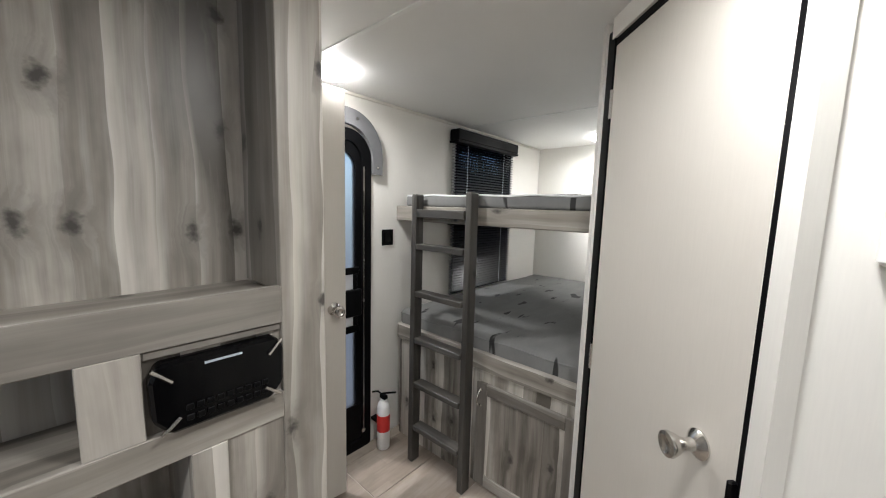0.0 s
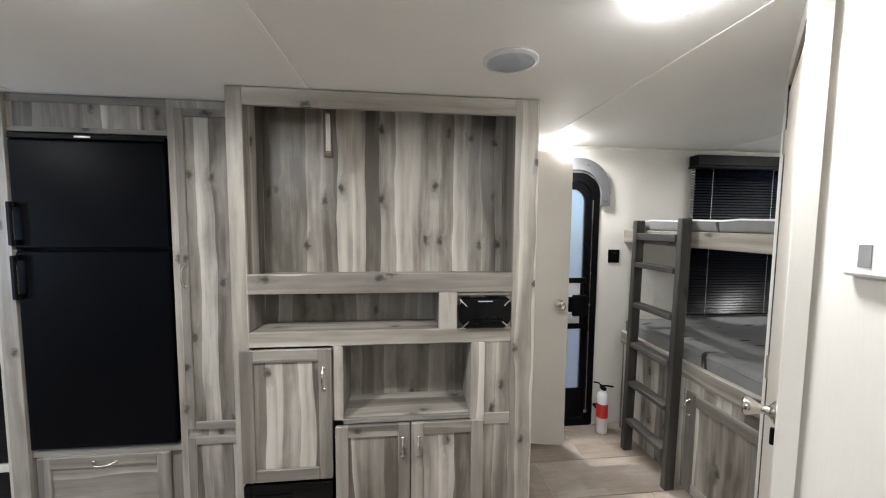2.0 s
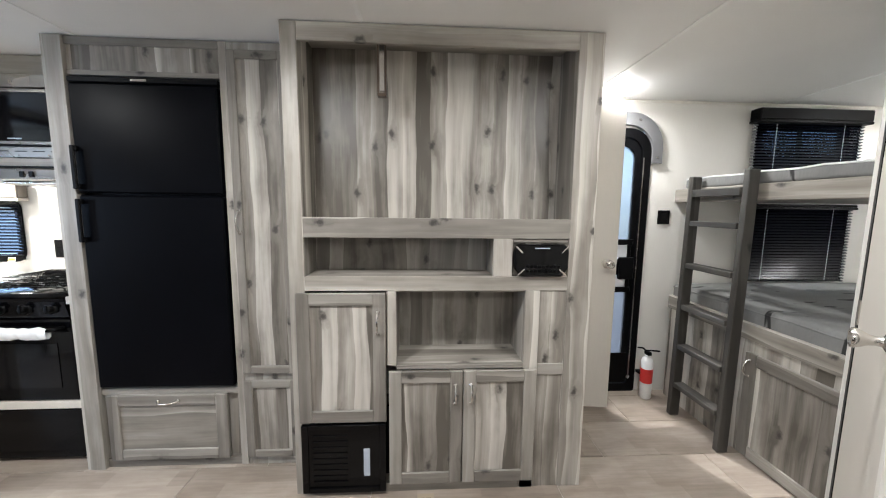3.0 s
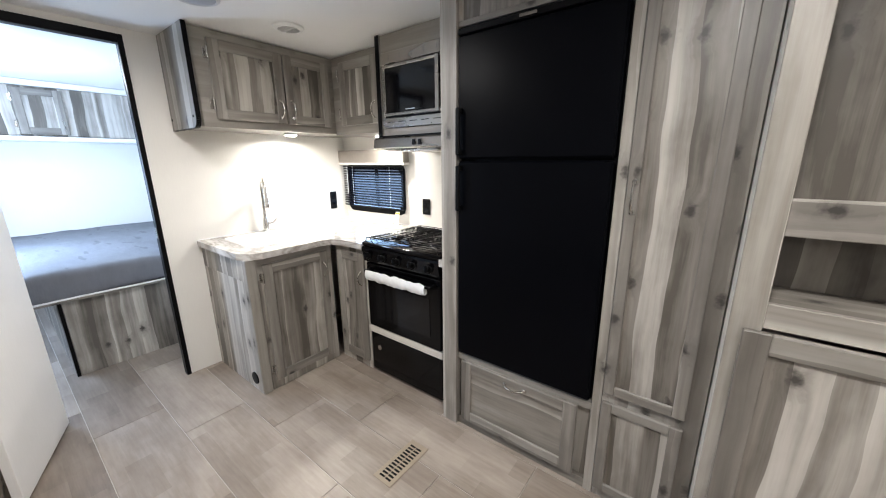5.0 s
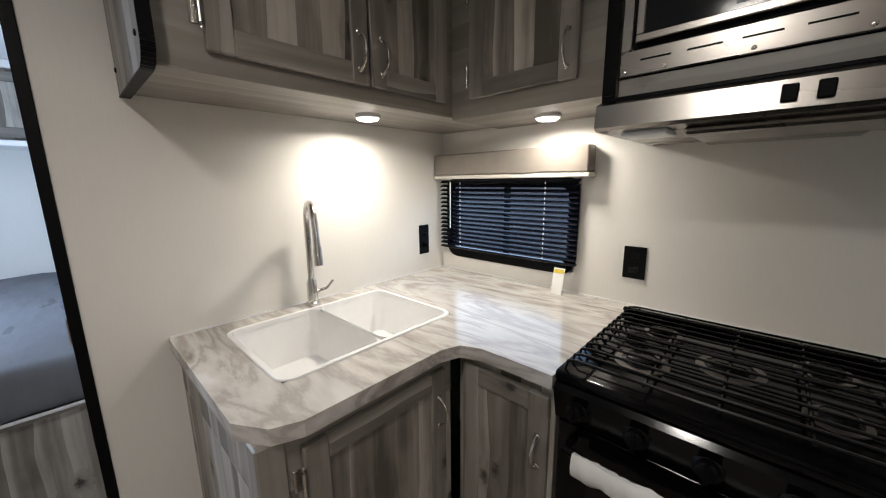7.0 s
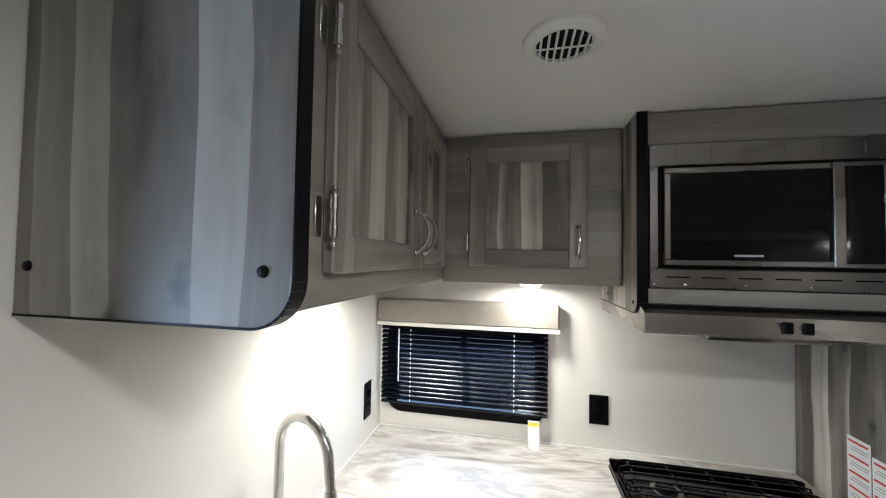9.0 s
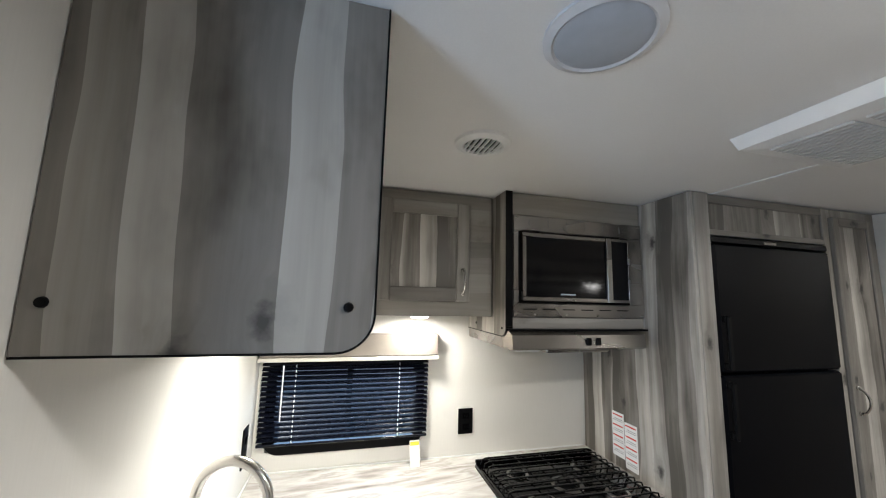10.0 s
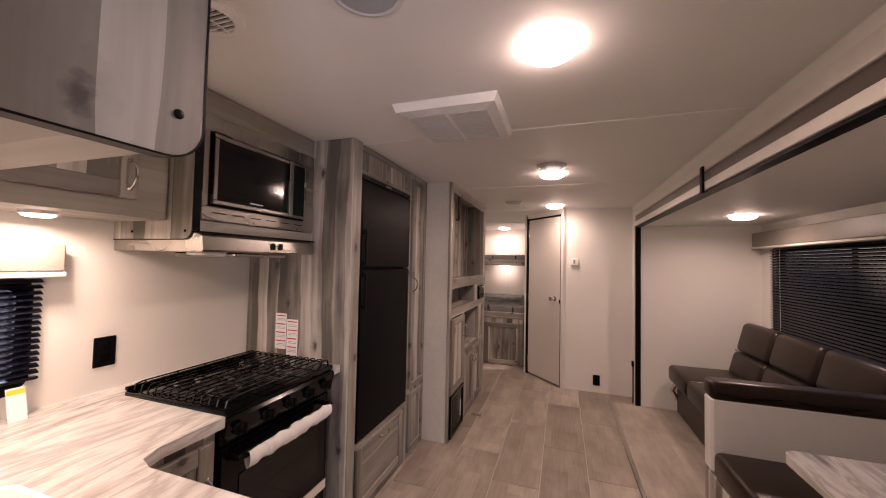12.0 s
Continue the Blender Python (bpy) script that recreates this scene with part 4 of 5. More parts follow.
# safety sheets on the tall panel
for k, (y0, z0) in enumerate(((-0.295, 0.955), (-0.375, 0.925))):
    card = thing("safety_sheet", (1.65, y0, z0), "white printed safety sheet taped beside the cooker", "sheet", "safety sheets")
    boxes("paper", PAPER, card, (1.6495, y0, z0, 1.6515, y0 + 0.075, z0 + 0.20), bevel=0)
    for j in range(4):
        z = z0 + 0.17 - j * 0.047
        boxes("heading", RED, card, (1.6485, y0 + 0.006, z + 0.014, 1.6493, y0 + 0.069, z + 0.020), bevel=0, label="red heading bar")
        boxes("text", INK, card, (1.6487, y0 + 0.006, z - 0.001, 1.6493, y0 + 0.060, z + 0.001), (1.6487, y0 + 0.006, z - 0.009, 1.6493, y0 + 0.066, z - 0.007), bevel=0)

# ---- media wall ----
F = -0.905
ec = thing("media_cabinet", (3.48, -0.45, 0), "tall grey plank-look media cabinet with open niches and doors", "cabinet")
boxes("side_panel", TRIM, ec, (2.788, F + 0.02, 0, 2.806, -0.005, CEIL - 0.004), label="plain cream side panel")
boxes("side_panel", TRIM, ec, (4.145, F + 0.02, 0, 4.163, -0.005, CEIL - 0.004), label="plain cream side panel")
boxes("stile", PALE, ec, (2.785, F, 0, 2.853, F + 0.02, CEIL - 0.004), bevel=0.002)
boxes("stile", PALE, ec, (4.052, F, 0, 4.166, F + 0.02, CEIL - 0.004), bevel=0.002)
boxes("top_rail", PALE_X, ec, (2.853, F, 2.056, 4.052, F + 0.02, CEIL - 0.004), bevel=0.002)
boxes("rail", FRAME_X, ec, (2.853, F, 1.236, 4.052, F + 0.02, 1.326), bevel=0.002)
boxes("rail", PALE_X, ec, (2.853, F, 0.995, 4.052, F + 0.02, 1.062), bevel=0.002)
boxes("divider", PALE, ec, (3.702, F, 1.062, 3.79, F + 0.02, 1.236), bevel=0.002)
boxes("stile", PALE, ec, (3.215, F, 0.64, 3.26, F + 0.02, 0.995), bevel=0.002)
boxes("stile", PALE, ec, (3.858, F, 0.0, 3.926, F + 0.02, 0.995), bevel=0.002)
boxes("panel", WOOD, ec, (3.926, F + 0.006, 0.0, 4.052, F + 0.02, 0.995), bevel=0)
boxes("rail", FRAME_X, ec, (3.926, F - 0.001, 0.585, 4.052, F + 0.02, 0.640), (3.26, F, 0.62, 3.858, F + 0.02, 0.642), (2.853, F, 0.0, 3.926, F + 0.02, 0.045), bevel=0.002)
# upper niche
NB = F + 0.22
boxes("niche_back", WOOD, ec, (2.83, NB, 1.28, 4.08, NB + 0.012, CEIL - 0.006), bevel=0)
boxes("niche_side", WOOD, ec, (2.838, F + 0.02, 1.31, 2.850, NB, CEIL - 0.01), bevel=0)
boxes("niche_side", FRAME, ec, (4.055, F + 0.02, 1.31, 4.067, NB, CEIL - 0.01), bevel=0)
boxes("niche_floor", WOOD_X, ec, (2.85, F + 0.02, 1.294, 4.055, NB, 1.306), bevel=0)
boxes("niche_top", FRAME_X, ec, (2.85, F + 0.02, 2.117, 4.055, NB, 2.126), bevel=0)
boxes("mount_bracket", plain("bronze_metal", (0.10, 0.075, 0.055), 0.35, 0.7), ec, (3.178, F + 0.045, 1.87, 3.186, F + 0.06, 2.10), (3.210, F + 0.045, 1.87, 3.218, F + 0.06, 2.10), (3.178, F + 0.045, 1.855, 3.218, F + 0.075, 1.869), label="bronze hanging bracket")
boxes("bracket_plate", CHROME, ec, (3.188, F + 0.052, 1.88, 3.208, F + 0.056, 2.10), bevel=0)
# slot
SB = F + 0.19
# darker laminate here imitates the shade inside the slot
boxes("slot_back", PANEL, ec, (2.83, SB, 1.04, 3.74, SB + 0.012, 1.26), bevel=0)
boxes("slot_floor", WOOD_X, ec, (2.85, F + 0.02, 1.046, 3.74, SB, 1.060), bevel=0)
boxes("slot_top", FRAME_X, ec, (2.85, F + 0.02, 1.24, 3.74, SB, 1.252), bevel=0)
boxes("slot_side", FRAME, ec, (2.840, F + 0.02, 1.046, 2.852, SB, 1.252), (3.704, F + 0.02, 1.06, 3.716, SB, 1.24), bevel=0)
# lower niche
LB = F + 0.25
# back painted darker than the doors, for the shade in the niche
boxes("niche_back", PANEL, ec, (3.23, LB, 0.60, 3.89, LB + 0.012, 1.02), bevel=0)
boxes("niche_floor", WOOD_X, ec, (3.24, F + 0.02, 0.626, 3.88, LB, 0.640), bevel=0)
boxes("niche_top", FRAME_X, ec, (3.24, F + 0.02, 0.985, 3.88, LB, 0.994), bevel=0)
boxes("niche_side", FRAME, ec, (3.246, F + 0.02, 0.64, 3.258, LB, 0.985), (3.860, F + 0.02, 0.64, 3.872, LB, 0.985), bevel=0)
shaker(ec, "y", F, -1, 2.815, 3.213, 0.372, 0.988, handle=(3.178, 0.80, 0.90))
shaker(ec, "y", F, -1, 3.226, 3.570, 0.05, 0.618, handle=(3.535, 0.46, 0.55))
shaker(ec, "y", F, -1, 3.574, 3.920, 0.05, 0.618, handle=(3.609, 0.46, 0.55))
# black board takes the place of the unlit depth behind the grille
boxes("inner_back", BLACK, ec, (2.853, F + 0.12, 0.0, 3.23, F + 0.132, 0.37), bevel=0, label="black board standing in for the dark recess behind the grille")
furnace = thing("furnace_grille", (3.015, F, 0.02), "black louvred furnace door low in the media cabinet", "grille")
boxes("frame", GLOSS, furnace, (2.82, F - 0.022, 0.018, 2.85, F - 0.002, 0.362), (3.18, F - 0.022, 0.018, 3.21, F - 0.002, 0.362), (2.85, F - 0.022, 0.335, 3.18, F - 0.002, 0.362), (2.85, F - 0.022, 0.018, 3.18, F - 0.002, 0.045), bevel=0.003)
boxes("panel", GLOSS, furnace, (2.85, F - 0.014, 0.045, 3.18, F - 0.006, 0.335), bevel=0)
for k in range(9):
    boxes("louvre", GLOSS, furnace, (2.87, F - 0.019, 0.062 + k * 0.029, 3.03, F - 0.014, 0.078 + k * 0.029), bevel=0.002)
boxes("latch", GREY, furnace, (3.105, F - 0.018, 0.10, 3.135, F - 0.014, 0.24), bevel=0.003)
# radio speaker
radio = thing("media_speaker", (3.92, F, 1.06), "black angular loudspeaker unit in a grey frame", "speaker")
boxes("mount", WOOD, radio, (3.79, F + 0.016, 1.062, 4.052, F + 0.03, 1.236), bevel=0)
boxes("surround", FRAME_X, radio, (3.792, F + 0.006, 1.218, 4.05, F + 0.016, 1.234), bevel=0.002)
bm = bmesh.new()
o = [(3.825, 1.066), (4.015, 1.066), (4.045, 1.10), (4.047, 1.18), (4.03, 1.212), (3.81, 1.212), (3.795, 1.18), (3.798, 1.10)]
add_prism(bm, o, F - 0.02, F + 0.016, "xz")
bmesh.ops.bevel(bm, geom=bm.edges[:], offset=0.006, segments=1, affect="EDGES")
part("body", bm, GLOSS, radio)
for x0, z0, x1, z1 in ((3.80, 1.205, 3.83, 1.175), (4.04, 1.205, 4.01, 1.175), (3.81, 1.072, 3.84, 1.10), (4.035, 1.072, 4.00, 1.10)):
    bm = bmesh.new()
    add_tube(bm, [(x0, F - 0.021, z0), (x1, F - 0.024, z1)], 0.004, 6)
    part("accent", bm, CHROME, radio, "bright corner accent")
boxes("display", GREY, radio, (3.885, F - 0.0215, 1.193, 3.955, F - 0.0203, 1.198), bevel=0)
for r in range(2):
    for k in range(9):
        boxes("button", BLACK, radio, (3.85 + k * 0.018, F - 0.024, 1.085 + r * 0.022, 3.863 + k * 0.018, F - 0.020, 1.097 + r * 0.022), bevel=0.001)


def knob_set(parent, p, out, lever=False):
    p, out = Vector(p), Vector(out)
    bm = bmesh.new()
    add_lathe(bm, [(0.031, 0), (0.031, 0.004), (0.024, 0.010), (0.014, 0.016), (0.012, 0.026), (0.014, 0.038), (0.022, 0.052), (0.027, 0.064), (0.026, 0.071), (0.018, 0.074), (0.012, 0.070)], p, out, 24)
    return part("door_knob", bm, CHROME, parent, "satin nickel knob", True)


def leaf_object(name, a, b, z0, z1, label, knob_at=None, knob_z=1.0, knob_side=1, skin=DOORSKIN):
    """An upright flush door leaf from plan point a to b."""
    a, b = Vector((*a, 0)), Vector((*b, 0))
    d = (b - a).normalized()
    n = Vector((d.y, -d.x, 0))
    leaf = thing(name, (a.x, a.y, z0), label, "door")
    ang = math.atan2(d.y, d.x)
    m = Matrix.Translation((a.x, a.y, z0)) @ Matrix.Rotation(ang, 4, "Z")
    bm = bmesh.new()
    add_box(bm, 0, -0.016, 0, (b - a).length, 0.016, z1 - z0, bevel=0.002, m=m)
    part("leaf", bm, skin, leaf)
    if knob_at is not None:
        p = a + d * knob_at + n * 0.016 * knob_side
        knob_set(leaf, (p.x, p.y, knob_z), n * knob_side)
    for z in (z0 + 0.18, z0 + 1.0, z1 - 0.18):
        bm = bmesh.new()
        p = a + n * 0.018 * knob_side
        add_tube(bm, [(p.x, p.y, z - 0.045), (p.x, p.y, z + 0.045)], 0.006, 8)
        part("hinge", bm, CHROME, leaf, "", True)
    return leaf


leaf_object("closet_door", (4.175, -0.175), (4.652, -0.245), 0.02, 2.045, "open flush greige closet door with a round knob", 0.42, 1.02, 1)
bath_a, bath_b = (4.952, -1.346), (4.497, -1.773)
bath_door = leaf_object("bathroom_door", (4.940, -1.362), (4.509, -1.766), 0.02, 2.045, "closed flush greige bathroom door with a nickel knob", 0.50, 1.045, 1)
d = (Vector(bath_b) - Vector(bath_a)).normalized()
ang = math.atan2(d.y, d.x)
L = (Vector(bath_b) - Vector(bath_a)).length
mb = Matrix.Translation((*bath_a, 0)) @ Matrix.Rotation(ang, 4, "Z")
# solid black strips imitate the shade in the gap round the leaf
bm = bmesh.new()
add_box(bm, -0.03, -0.014, 0, 0.012, 0.03, 2.10, m=mb)
add_box(bm, L - 0.012, -0.014, 0, L + 0.006, 0.03, 2.10, m=mb)
add_box(bm, 0.012, -0.010, 2.052, L - 0.012, 0.03, 2.07, m=mb)
tagged(mesh_object("trim", bm, BLACK), "black strips standing in for the dark gap round the bathroom door", kind="structure")
bm = bmesh.new()
add_box(bm, 0.0, -0.018, 2.071, L, 0.02, CEIL - 0.001, m=mb)
add_box(bm, L + 0.007, -0.022, 0, L + 0.042, 0.018, CEIL - 0.001, m=mb)
add_box(bm, -0.055, -0.022, 0, -0.031, 0.018, CEIL - 0.001, m=mb)
tagged(mesh_object("trim", bm, WALL), "cream casing round the bathroom door", kind="structure")

bm = bmesh.new()
add_box(bm, L - 0.016, -0.030, 0.995, L - 0.004, -0.0145, 1.04, bevel=0.003, m=mb)
part("latch", bm, BLACK, bath_door, "black latch plate")

thermo = thing("thermostat", (SX, -1.91, 1.46), "white wall thermostat with a small grey display", "thermostat")
boxes("case", WHITE, thermo, (SX - 0.026, -1.958, 1.456, SX - 0.0005, -1.872, 1.540), bevel=0.006)
boxes("display", INK, thermo, (SX - 0.0275, -1.922, 1.476, SX - 0.0262, -1.901, 1.522), bevel=0)

# ---- entry ----
door = tagged(new("door_1"), "entry door with frosted glass and black frame", kind="structure")
door.location = (4.63, 0.02, 0.02)


def arch(x0, z0, x1, z1, r):
    return rounded(x0, z0, x1, z1, [0.02, 0.02, r, r], 8)


def ring(name, material, parent, outer, inner, d0, d1, label=""):
    bm = bmesh.new()
    rings = [[bm.verts.new((x, d, z)) for x, z in o] for o, d in ((outer, d0), (inner, d0), (inner, d1), (outer, d1))]
    n = len(outer)
    for q, w in zip(rings, rings[1:] + rings[:1]):
        for k in range(n):
            bm.faces.new((q[k], q[(k + 1) % n], w[(k + 1) % n], w[k]))
    return part(name, bm, material, parent, label)


ring("door_frame", BLACK, door, arch(4.27, -0.0, 4.99, 1.94, 0.16), arch(4.33, 0.06, 4.93, 1.88, 0.12), -0.012, 0.045, "black metal door frame")
ring("door_stile", BLACK, door, arch(4.335, 0.065, 4.925, 1.875, 0.115), arch(4.40, 0.29, 4.885, 1.82, 0.09), 0.0, 0.03)
pane = boxes("pane", FROST, door, (4.385, 0.012, 0.27, 4.90, 0.018, 1.84), bevel=0, label="frosted glass pane")
pane.visible_shadow = False
boxes("cross_bar", BLACK, door, (4.39, -0.02, 1.12, 4.90, -0.004, 1.16), (4.39, -0.02, 0.77, 4.90, -0.004, 0.81), bevel=0.003)
boxes("latch_box", BLACK, door, (4.80, -0.035, 0.87, 4.91, -0.004, 1.03), bevel=0.006)
boxes("latch_frame", BLACK, door, (4.575, -0.022, 0.81, 4.60, -0.004, 1.12), (4.862, -0.022, 0.81, 4.885, -0.004, 1.12), bevel=0.003)
boxes("latch_plate", RIM, door, (4.60, -0.012, 0.81, 4.862, -0.005, 0.885), (4.60, -0.012, 1.03, 4.862, -0.005, 1.12), bevel=0.002, label="pale plate behind the latch")
boxes("latch_body", GLOSS, door, (4.60, -0.030, 0.90, 4.80, -0.004, 1.015), bevel=0.006)
# steel strip added to imitate the bright line of light along the door gap
boxes("edge_strip", STEEL, door, (4.932, -0.0165, 0.10, 4.940, -0.0125, 1.74), bevel=0.001, label="bright strip standing in for the line of light at the door gap")
boxes("kick_panel", BLACK, door, (4.34, -0.006, 0.07, 4.92, -0.001, 0.30), bevel=0)
bm = bmesh.new()
add_lathe(bm, [(0.014, 0), (0.014, 0.01), (0.005, 0.012)], (4.93, -0.012, 0.12), (0, -1, 0), 14)
part("bumper", bm, CHROME, door, "", True)
bm = bmesh.new()
q = rounded(4.24, 1.70, 5.06, 2.045, [0, 0, 0.24, 0.24], 10)
w = rounded(4.31, 1.70, 4.99, 1.96, [0, 0, 0.18, 0.18], 10)
rows = [[bm.verts.new((x, dd, z)) for x, z in o] for o, dd in ((q, -0.001), (q, -0.03), (w, -0.03), (w, -0.001))]
n = len(q)
for s0, s1 in zip(rows, rows[1:]):
    for k in range(n):
        if 0 < k < n:
            bm.faces.new((s0[k], s0[(k + 1) % n], s1[(k + 1) % n], s1[k]))
arch_trim = part("arch_trim", bm, plain("dark_grey_trim", (0.115, 0.115, 0.118), 0.38), door, "dark grey arched trim over the door")
for x, zz in ((5.022, 1.74), (4.88, 1.995), (4.42, 1.995)):
    bm = bmesh.new()
    add_lathe(bm, [(0.008, 0), (0.007, 0.003), (0.002, 0.004)], (x, -0.0301, zz), (0, -1, 0), 12)
    part("screw", bm, CHROME, arch_trim, "", True)

ext = thing("fire_extinguisher", (5.02, -0.105, 0), "small white fire extinguisher with a red label on the floor", "extinguisher")
bm = bmesh.new()
add_lathe(bm, [(0.036, 0.0), (0.04, 0.008), (0.04, 0.27), (0.034, 0.295), (0.018, 0.312), (0.018, 0.325)], (5.02, -0.105, 0.001))
part("cylinder", bm, WHITE, ext, "", True)
bm = bmesh.new()
add_lathe(bm, [(0.0408, 0.12), (0.0408, 0.225)], (5.02, -0.105, 0.001))
part("label_band", bm, RED, ext, "red label band", True)
boxes("valve", BLACK, ext, (5.005, -0.13, 0.326, 5.035, -0.08, 0.352), bevel=0.004)
bm = bmesh.new()
add_tube(bm, [(5.02, -0.09, 0.352), (5.03, -0.14, 0.372), (5.05, -0.185, 0.385)], 0.006, 8)
add_tube(bm, [(5.02, -0.10, 0.345), (5.01, -0.06, 0.36), (4.99, -0.03, 0.352)], 0.006, 8)
part("handle", bm, BLACK, ext, "", True)
boxes("bracket", BLACK, ext, (5.0, -0.062, 0.15, 5.04, -0.002, 0.17), bevel=0.002)

# ---- bunks ----
BF = 5.195
bunk = thing("lower_bunk", (6.1, -0.7, 0), "grey plank-look lower bunk base with a cupboard door", "bunk bed")
boxes("front_panel", WOOD, bunk, (BF, -1.368, 0, BF + 0.018, -0.06, 0.665), bevel=0)
boxes("side_panel", FRAME, bunk, (BF + 0.018, -0.078, 0, 5.75, -0.06, 0.665), bevel=0)
bm = bmesh.new()
add_prism(bm, rounded(BF - 0.012, -1.368, BF + 0.06, -0.012, [0, 0, 0, 0.05]), 0.665, 0.752, "xy")
part("bed_rail", bm, WOOD_Y, bunk, "pale plank-look bed rail")
boxes("bed_board", FRAME_Y, bunk, (BF + 0.06, -1.365, 0.69, BX - 0.005, -0.005, 0.705), bevel=0)
shaker(bunk, "x", BF, -1, -1.25, -0.695, 0.012, 0.60, handle=(-0.725, 0.47, 0.56), rail=0.065)


def mattress(name, x0, y0, z0, x1, y1, z1, material, label, r=0.05, wave=0.006):
    bm = bmesh.new()
    add_box(bm, x0, y0, z0, x1, y1, z1)
    bmesh.ops.bevel(bm, geom=bm.edges[:], offset=r, segments=4, affect="EDGES", profile=0.6)
    long = [e for e in bm.edges if e.calc_length() > 0.3]
    bmesh.ops.subdivide_edges(bm, edges=long, cuts=22, use_grid_fill=True)
    for v in bm.verts:
        k = noise.noise((v.co.x * 4, v.co.y * 4, v.co.z * 4)) + 0.6 * noise.noise((v.co.x * 13, v.co.y * 9, v.co.z * 11))
        if v.co.z > z0 + 0.01:
            v.co.z += wave * k
        v.co.x += wave * 0.7 * noise.noise((v.co.y * 9, v.co.z * 9, 3))
    root = thing(name, ((x0 + x1) / 2, (y0 + y1) / 2, z0), label, "mattress", "mattresses")
    part("cover", bm, material, root, "", True)
    return root


lowm = mattress("mattress", BF + 0.03, -1.36, 0.7065, BX - 0.01, -0.012, 0.845, TICKING, "grey cloth mattress on the lower bunk", 0.045)
bm = bmesh.new()
add_tube(bm, [(BF + 0.033, -1.33 + 0.1 * k, 0.818 + 0.003 * math.sin(k * 1.7)) for k in range(14)], 0.005, 6)
part("piping", bm, TICKING, lowm, "", True)
top = thing("upper_bunk", (6.1, -0.7, 1.43), "grey plank-look upper bunk fixed to the walls", "bunk bed")
boxes("front_rail", WOOD_Y, top, (BF - 0.002, -1.366, 1.43, BF + 0.045, -0.004, 1.522), bevel=0.005)
boxes("bed_board", FRAME_Y, top, (BF + 0.045, -1.366, 1.435, BX - 0.004, -0.004, 1.455), bevel=0)
upm = mattress("mattress", BF + 0.012, -1.36, 1.5225, BX - 0.01, -0.08, 1.59, TICKING, "thin grey mattress on the upper bunk", 0.02, 0.004)
bm = bmesh.new()
add_tube(bm, [(BF + 0.014, -1.35 + 0.105 * k, 1.587 + 0.004 * math.sin(k * 2.1)) for k in range(13)], 0.005, 6)
part("piping", bm, CORD, upm, "pale piping", True)

ladder = thing("bunk_ladder", (5.1, -0.5, 0), "dark charcoal wooden ladder leaning on the bunks", "ladder")
rails = []
for (b, t_) in (((5.124, -0.690, 0.0), (5.195, -0.630, 1.60)), ((5.112, -0.318, 0.0), (5.181, -0.246, 1.59))):
    bm = bmesh.new()
    vs = add_box(bm, -0.032, -0.019, 0, 0.032, 0.019, 1.0, bevel=0.004)
    b, t_ = Vector(b), Vector(t_)
    for v in bm.verts:
        k = v.co.z
        p = b.lerp(t_, k)
        v.co = Vector((p.x - 0.033 + v.co.x, p.y + v.co.y, p.z))
    part("rail", bm, DARKWOOD, ladder)
    rails.append((b, t_))
for z in (0.215, 0.475, 0.74, 1.015, 1.29, 1.475):
    p, q = (b.lerp(t_, z / t_.z) for b, t_ in rails)
    bm = bmesh.new()
    add_box(bm, min(p.x, q.x) - 0.062, p.y + 0.0185, z - 0.016, max(p.x, q.x) - 0.006, q.y - 0.0185, z + (0.016 if z < 1.4 else 0.03), bevel=0.003)
    part("rung", bm, DARKWOOD_Y, ladder)

for k, (nm, hole, zt, zb, val) in enumerate((("window_2", UW, 2.0, 1.60, (1.99, 2.085, 5.70, 6.54, 0.09, "black valance over the bunk window", BLACK)),
                                             ("window_3", LW, 1.40, 0.86, (1.39, 1.425, 5.70, 6.54, 0.07, "black valance under the upper bunk", BLACK)))):
    blind_window(nm, hole, 0, "bunk window with dark frame", zt, zb, 5.73, 6.52, val, tilt=62)
    bm = bmesh.new()
    z = zb
    while z < zt - 0.01:
        for x in (5.722, 6.528):
            add_tube(bm, [(x, -0.012, z), (x, -0.03, z), (x, -0.048, z)], [0.003, 0.009, 0.003], 6)
        z += 0.021
    tagged(mesh_object("blind_edge", bm, SLATEND), "grey scalloped slat ends of the bunk blind", "blind edge", kind="stuff")

# ---- slide-out ----
blind_window("window_4", SWIN, OY, "long slide-out window with dark frame", 1.655, 0.90, 2.20, 3.98,
             (1.65, 1.80, 2.05, 4.18, 0.10, "brown padded valance with a cream lip over the long window", VALANCE), tilt=60, inward=1, pitch=0.024)
bm = bmesh.new()
z = 0.93
while z < 1.65:
    add_tube(bm, [(3.985, OY + 0.012, z), (3.985, OY + 0.03, z), (3.985, OY + 0.048, z)], [0.003, 0.009, 0.003], 6)
    z += 0.024
tagged(mesh_object("blind_edge", bm, SLATEND), "grey scalloped slat ends of the long blind", "blind edge", kind="stuff")


